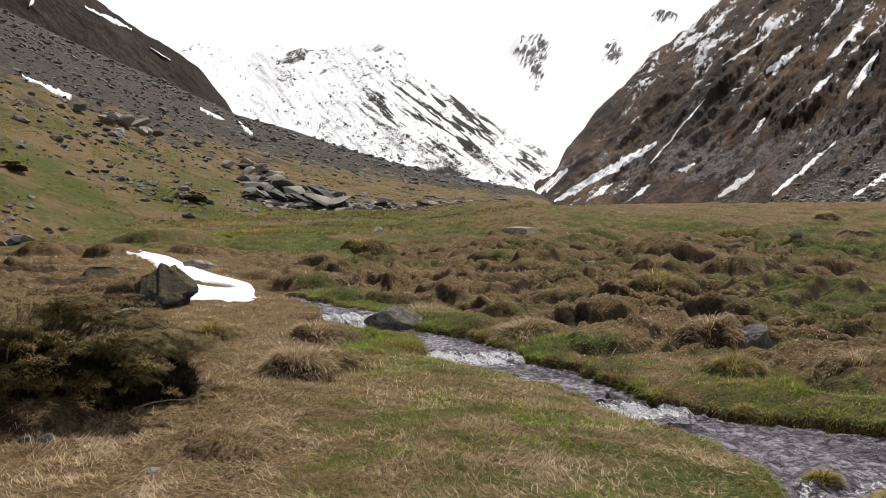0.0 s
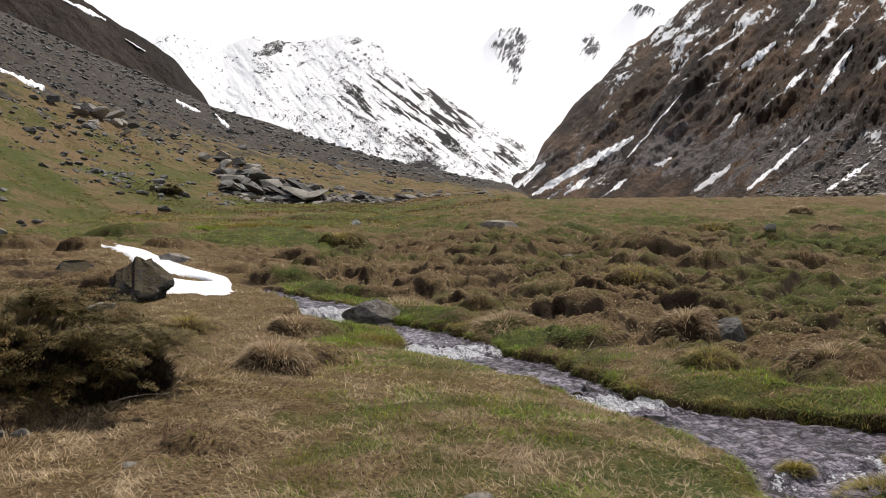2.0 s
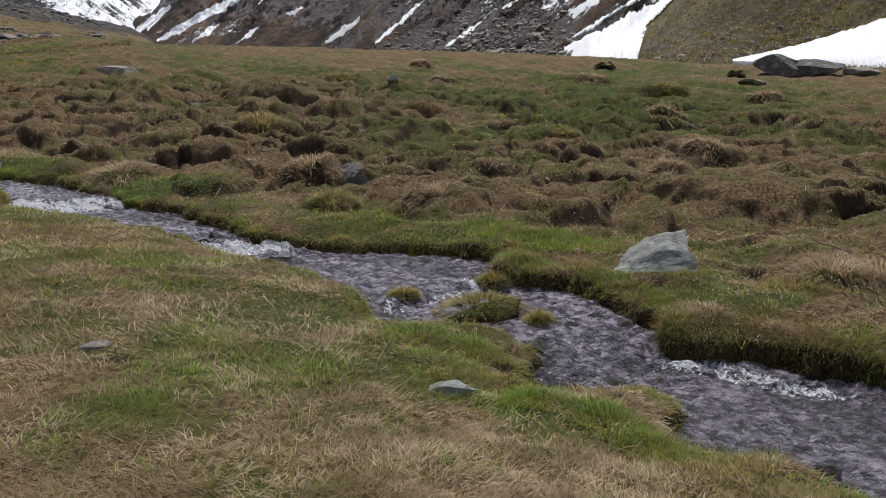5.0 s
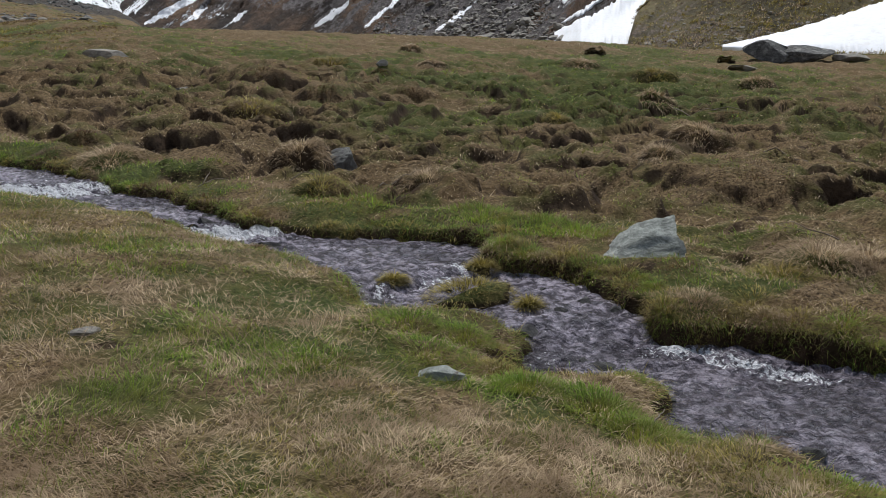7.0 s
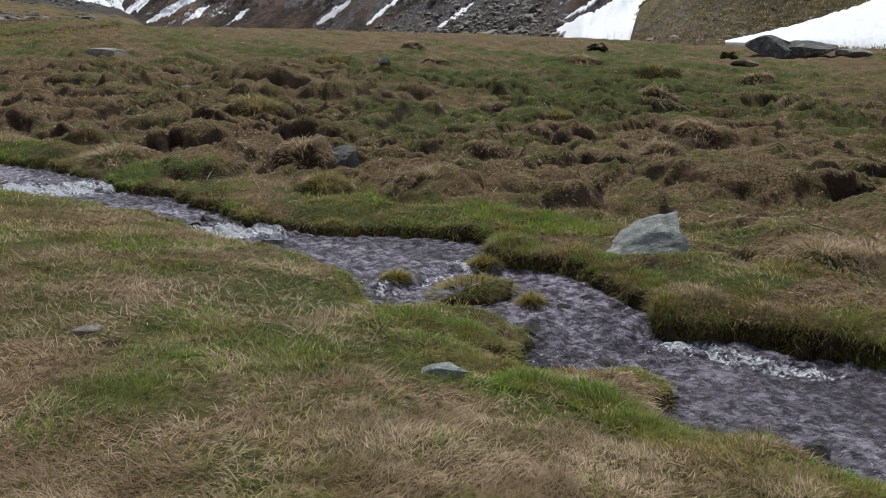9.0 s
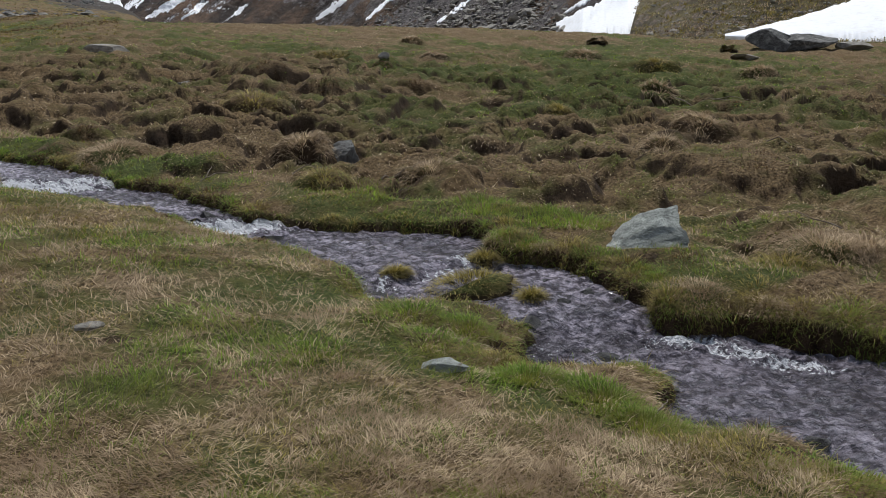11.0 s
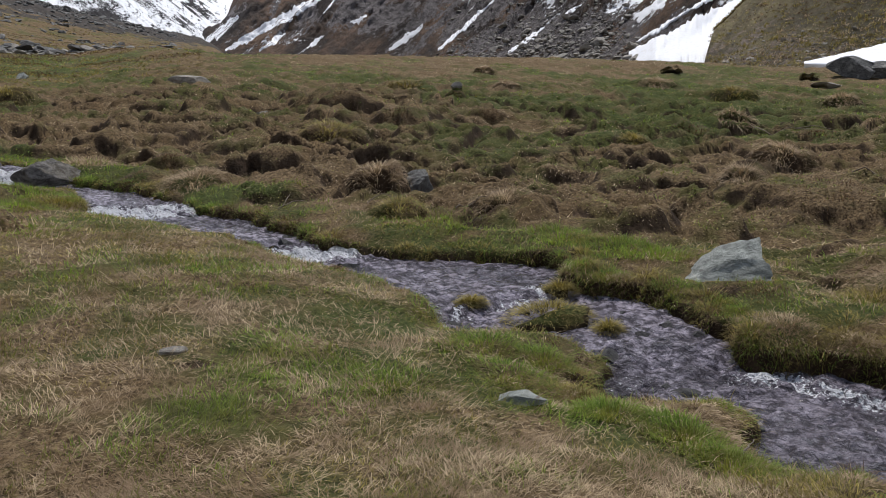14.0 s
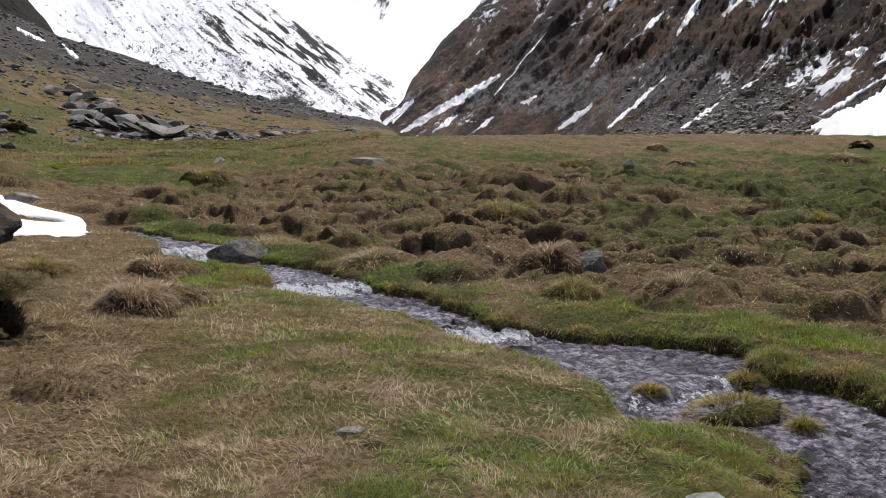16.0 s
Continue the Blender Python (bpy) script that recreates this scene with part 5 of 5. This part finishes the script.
def island(x, y, rad, hi, seed):
    """A little grassy island in the brook: a mossy mound with its grass."""
    v, f = stone_shape((rad * 2.3, rad * 1.4, hi * 2.2), seed, 3, 4, 0.12)
    base = float(water_level(np.array(x), np.array(y)))
    root = tagged(new("islet"), "low grassy islet standing in the brook", "islet", "islets in the brook")
    root.location = (x, y, base - 0.03)
    mound = mesh_from("mound", v, f, TURF, [("turf", np.full(len(v), 0.7))])
    rng = np.random.RandomState(seed)
    n = 900
    a, q = rng.uniform(0, 2 * math.pi, n), np.sqrt(rng.uniform(0, 1, n))
    p = np.stack([q * np.cos(a) * rad * 1.05, q * np.sin(a) * rad * 0.65, hi * 0.95 * np.sqrt(1 - 0.85 * q * q)], -1)
    gv, gf = blades(p, a + rng.normal(0, 0.6, n), rng.uniform(0.05, 0.12, n), np.radians(20 + 60 * q), np.full(n, 0.005), np.radians(rng.uniform(10, 50, n)))
    grass = mesh_from("grass", gv, gf, OLIVE, smooth=False)
    for o in (mound, grass):
        o.parent = root


island(2.9, 5.13, 0.32, 0.13, 11)
island(3.33, 5.75, 0.13, 0.07, 12)
island(3.18, 4.8, 0.07, 0.05, 13)
island(2.5, 5.6, 0.08, 0.03, 14)


# ---- juniper ----
def shoots(p, heading, pitch, reach, rng, per):
    """Needles of feathery sprays: main axes from p, with side shoots to both sides."""
    n = len(p)
    u = rng.uniform(0.08, 1.0, (n, per))
    side = rng.choice([-1.0, 1.0], (n, per))
    out = rng.uniform(0, 1, (n, per)) * (1.05 - u) * 0.62
    turn = heading[:, None] + side * np.radians(42)
    drop = -0.32 * u * u - 0.25 * out + rng.normal(0, 0.035, (n, per))
    w = reach[:, None]
    x = p[:, :1] + w * (u * np.cos(heading)[:, None] + out * np.cos(turn))
    y = p[:, 1:2] + w * (u * np.sin(heading)[:, None] + out * np.sin(turn))
    z = p[:, 2:] + w * (u * np.sin(pitch)[:, None] + drop)
    way = np.where(out > 0.06, turn, heading[:, None]) + rng.normal(0, 0.45, (n, per))
    lean = np.radians(rng.normal(82, 16, (n, per)))
    return np.stack([x, y, z], -1).reshape(-1, 3), way.ravel(), lean.ravel()


def juniper(x, y, radii, seed, label, pads=300, per=150, size=0.3, skew=0.0):
    """A sprawling juniper: feathery sprays in tiers over bare stems and dark dead twigs that stand in for inner shade.
    """
    rng = np.random.RandomState(seed)
    base = float(height(x, y)[0])
    root = tagged(new("juniper_bush"), label, "bush")
    root.location = (x, y, base - 0.03)
    boughs = max(9, pads // 13)
    ba, bq = rng.uniform(0, 2 * math.pi, boughs), np.sqrt(rng.uniform(0, 1, boughs))
    rim = 1 + 0.13 * np.sin(3 * ba + seed) + 0.08 * np.sin(7 * ba + 1)
    tier = rng.choice([1.0, 0.75, 0.5], boughs, p=[0.62, 0.23, 0.15])
    top = (0.30 + 0.70 * np.sqrt(np.maximum(0.0, 1 - bq ** 2.4))) * (1 - skew * bq * np.cos(ba)) + rng.normal(0, 0.06, boughs)
    bq = bq * rim * (0.7 + 0.3 * tier)
    which = rng.randint(0, boughs, pads)
    spread = rng.normal(0, 0.075, (pads, 2)) * radii[0] * np.array([1, 0.8])
    a = ba[which]
    centre = np.stack([np.cos(a) * bq[which] * radii[0] + spread[:, 0], np.sin(a) * bq[which] * radii[1] + spread[:, 1],
                       (top * tier)[which] * radii[2] - 0.35 * np.hypot(*spread.T) + rng.normal(0, 0.012, pads)], -1)
    reach = size * rng.uniform(0.55, 1.3, pads)
    head = a + rng.normal(0, 0.7, pads)
    centre[:, :2] -= 0.6 * reach[:, None] * np.stack([np.cos(head), np.sin(head)], -1)
    pitch = np.radians(rng.normal(6, 10, pads))
    P, T, Le = shoots(centre, head, pitch, reach, rng, per)
    P[:, 2] = np.maximum(P[:, 2], 0.02)
    n, far = len(P), math.hypot(x, y)
    v, f = blades(P, T, rng.uniform(0.02, 0.04, n) * max(1.0, far / 14), Le, np.full(n, max(0.008, 0.0009 * far)), np.radians(rng.uniform(0, 40, n)), plain=True)
    foliage = tagged(mesh_from("foliage", v, f, NEEDLES, smooth=False), "dense olive and rust-brown juniper needles")
    # dead twigs, added and coloured dark so that the inside looks shaded
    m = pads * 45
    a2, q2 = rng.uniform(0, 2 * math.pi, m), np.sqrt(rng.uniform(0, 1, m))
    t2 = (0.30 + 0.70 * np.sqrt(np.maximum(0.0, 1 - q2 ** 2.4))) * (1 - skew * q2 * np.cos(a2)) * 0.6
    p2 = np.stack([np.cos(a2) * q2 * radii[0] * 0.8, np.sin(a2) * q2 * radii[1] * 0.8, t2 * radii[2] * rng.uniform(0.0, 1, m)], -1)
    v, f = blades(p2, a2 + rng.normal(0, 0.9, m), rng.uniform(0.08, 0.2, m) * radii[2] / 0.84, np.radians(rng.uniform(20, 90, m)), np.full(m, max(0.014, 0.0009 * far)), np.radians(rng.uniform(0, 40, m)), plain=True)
    inside = tagged(mesh_from("dead_wood", v, f, DEAD_SHADE, smooth=False), "dark brown dead needles and twigs that stand in for inner shade")
    tv, tf = [], []
    for c in centre[::9]:
        line = np.linspace([0, 0, 0.0], c, 7)
        line[1:-1] += rng.normal(0, 0.04, (5, 3)) * radii[0] / 1.6
        off = len(tv)
        for i in range(7):
            for g in range(4):
                w_ = 0.016 * (1 - i / 9) * min(1.0, radii[0])
                tv.append(line[i] + w_ * np.array([math.cos(g * math.pi / 2), math.sin(g * math.pi / 2), 0.4]))
        for i in range(6):
            for g in range(4):
                o = off + 4 * i
                tf.append([o + g, o + (g + 1) % 4, o + 4 + (g + 1) % 4, o + 4 + g])
    branches = mesh_from("branch", tv, tf, WOOD)
    for o in (foliage, inside, branches):
        o.parent = root


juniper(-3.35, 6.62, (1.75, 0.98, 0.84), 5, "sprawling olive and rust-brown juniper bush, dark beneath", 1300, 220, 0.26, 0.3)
for k, (b, r, s) in enumerate([(36.1, 40.5, 0.5), (44.2, 40, 0.5), (-16.4, 56, 0.95), (-26.5, 48, 0.7)]):
    x, y = (float(q) for q in polar(b, r))
    juniper(x, y, (s, s * 0.8, s * 0.75), 50 + k, "small round dark shrub in the meadow", 60, 60, 0.25)


# ---- dead wood and stalks ----
def twig(name, label, x, y, length, turn, thick, seed, rise=0.05):
    rng = np.random.RandomState(seed)
    n = 9
    s = np.linspace(0, 1, n)
    a = radians(turn)
    px_ = x + length * s * math.cos(a) + np.cumsum(rng.normal(0, 0.02 * length, n))
    py_ = y + length * s * math.sin(a) + np.cumsum(rng.normal(0, 0.02 * length, n))
    pz = height(px_, py_) + 0.02 + rise * np.sin(s * math.pi * 0.7)
    vs, fs = [], []
    for i in range(n):
        w = thick * (1 - 0.7 * s[i])
        for u in range(5):
            g = u * 2 * math.pi / 5
            vs.append((px_[i] - math.sin(a) * w * math.cos(g), py_[i] + math.cos(a) * w * math.cos(g), pz[i] + w * math.sin(g)))
    for i in range(n - 1):
        for u in range(5):
            fs.append([i * 5 + u, i * 5 + (u + 1) % 5, i * 5 + 5 + (u + 1) % 5, i * 5 + 5 + u])
    return tagged(mesh_from(name, vs, fs, WOOD), label, "twig", "dead twigs")


for k, (x, y, ln, tn) in enumerate([(1.72, 9.0, 0.3, -20), (1.8, 9.15, 0.22, 60), (2.7, 9.0, 0.34, 5), (3.5, 8.4, 0.5, 2), (8.7, 8.0, 0.9, -50), (9.2, 7.4, 0.8, -10), (6.0, 4.6, 0.5, 120),
                                    (12.2, 14.0, 1.2, -70), (12.6, 13.6, 1.0, -60), (2.6, 2.75, 0.3, 40), (-2.2, 6.1, 0.4, 20)]):
    twig("twig", "bleached dry twig lying on the turf", x, y, ln, tn, 0.004 + 0.0005 * math.hypot(x, y), 40 + k)
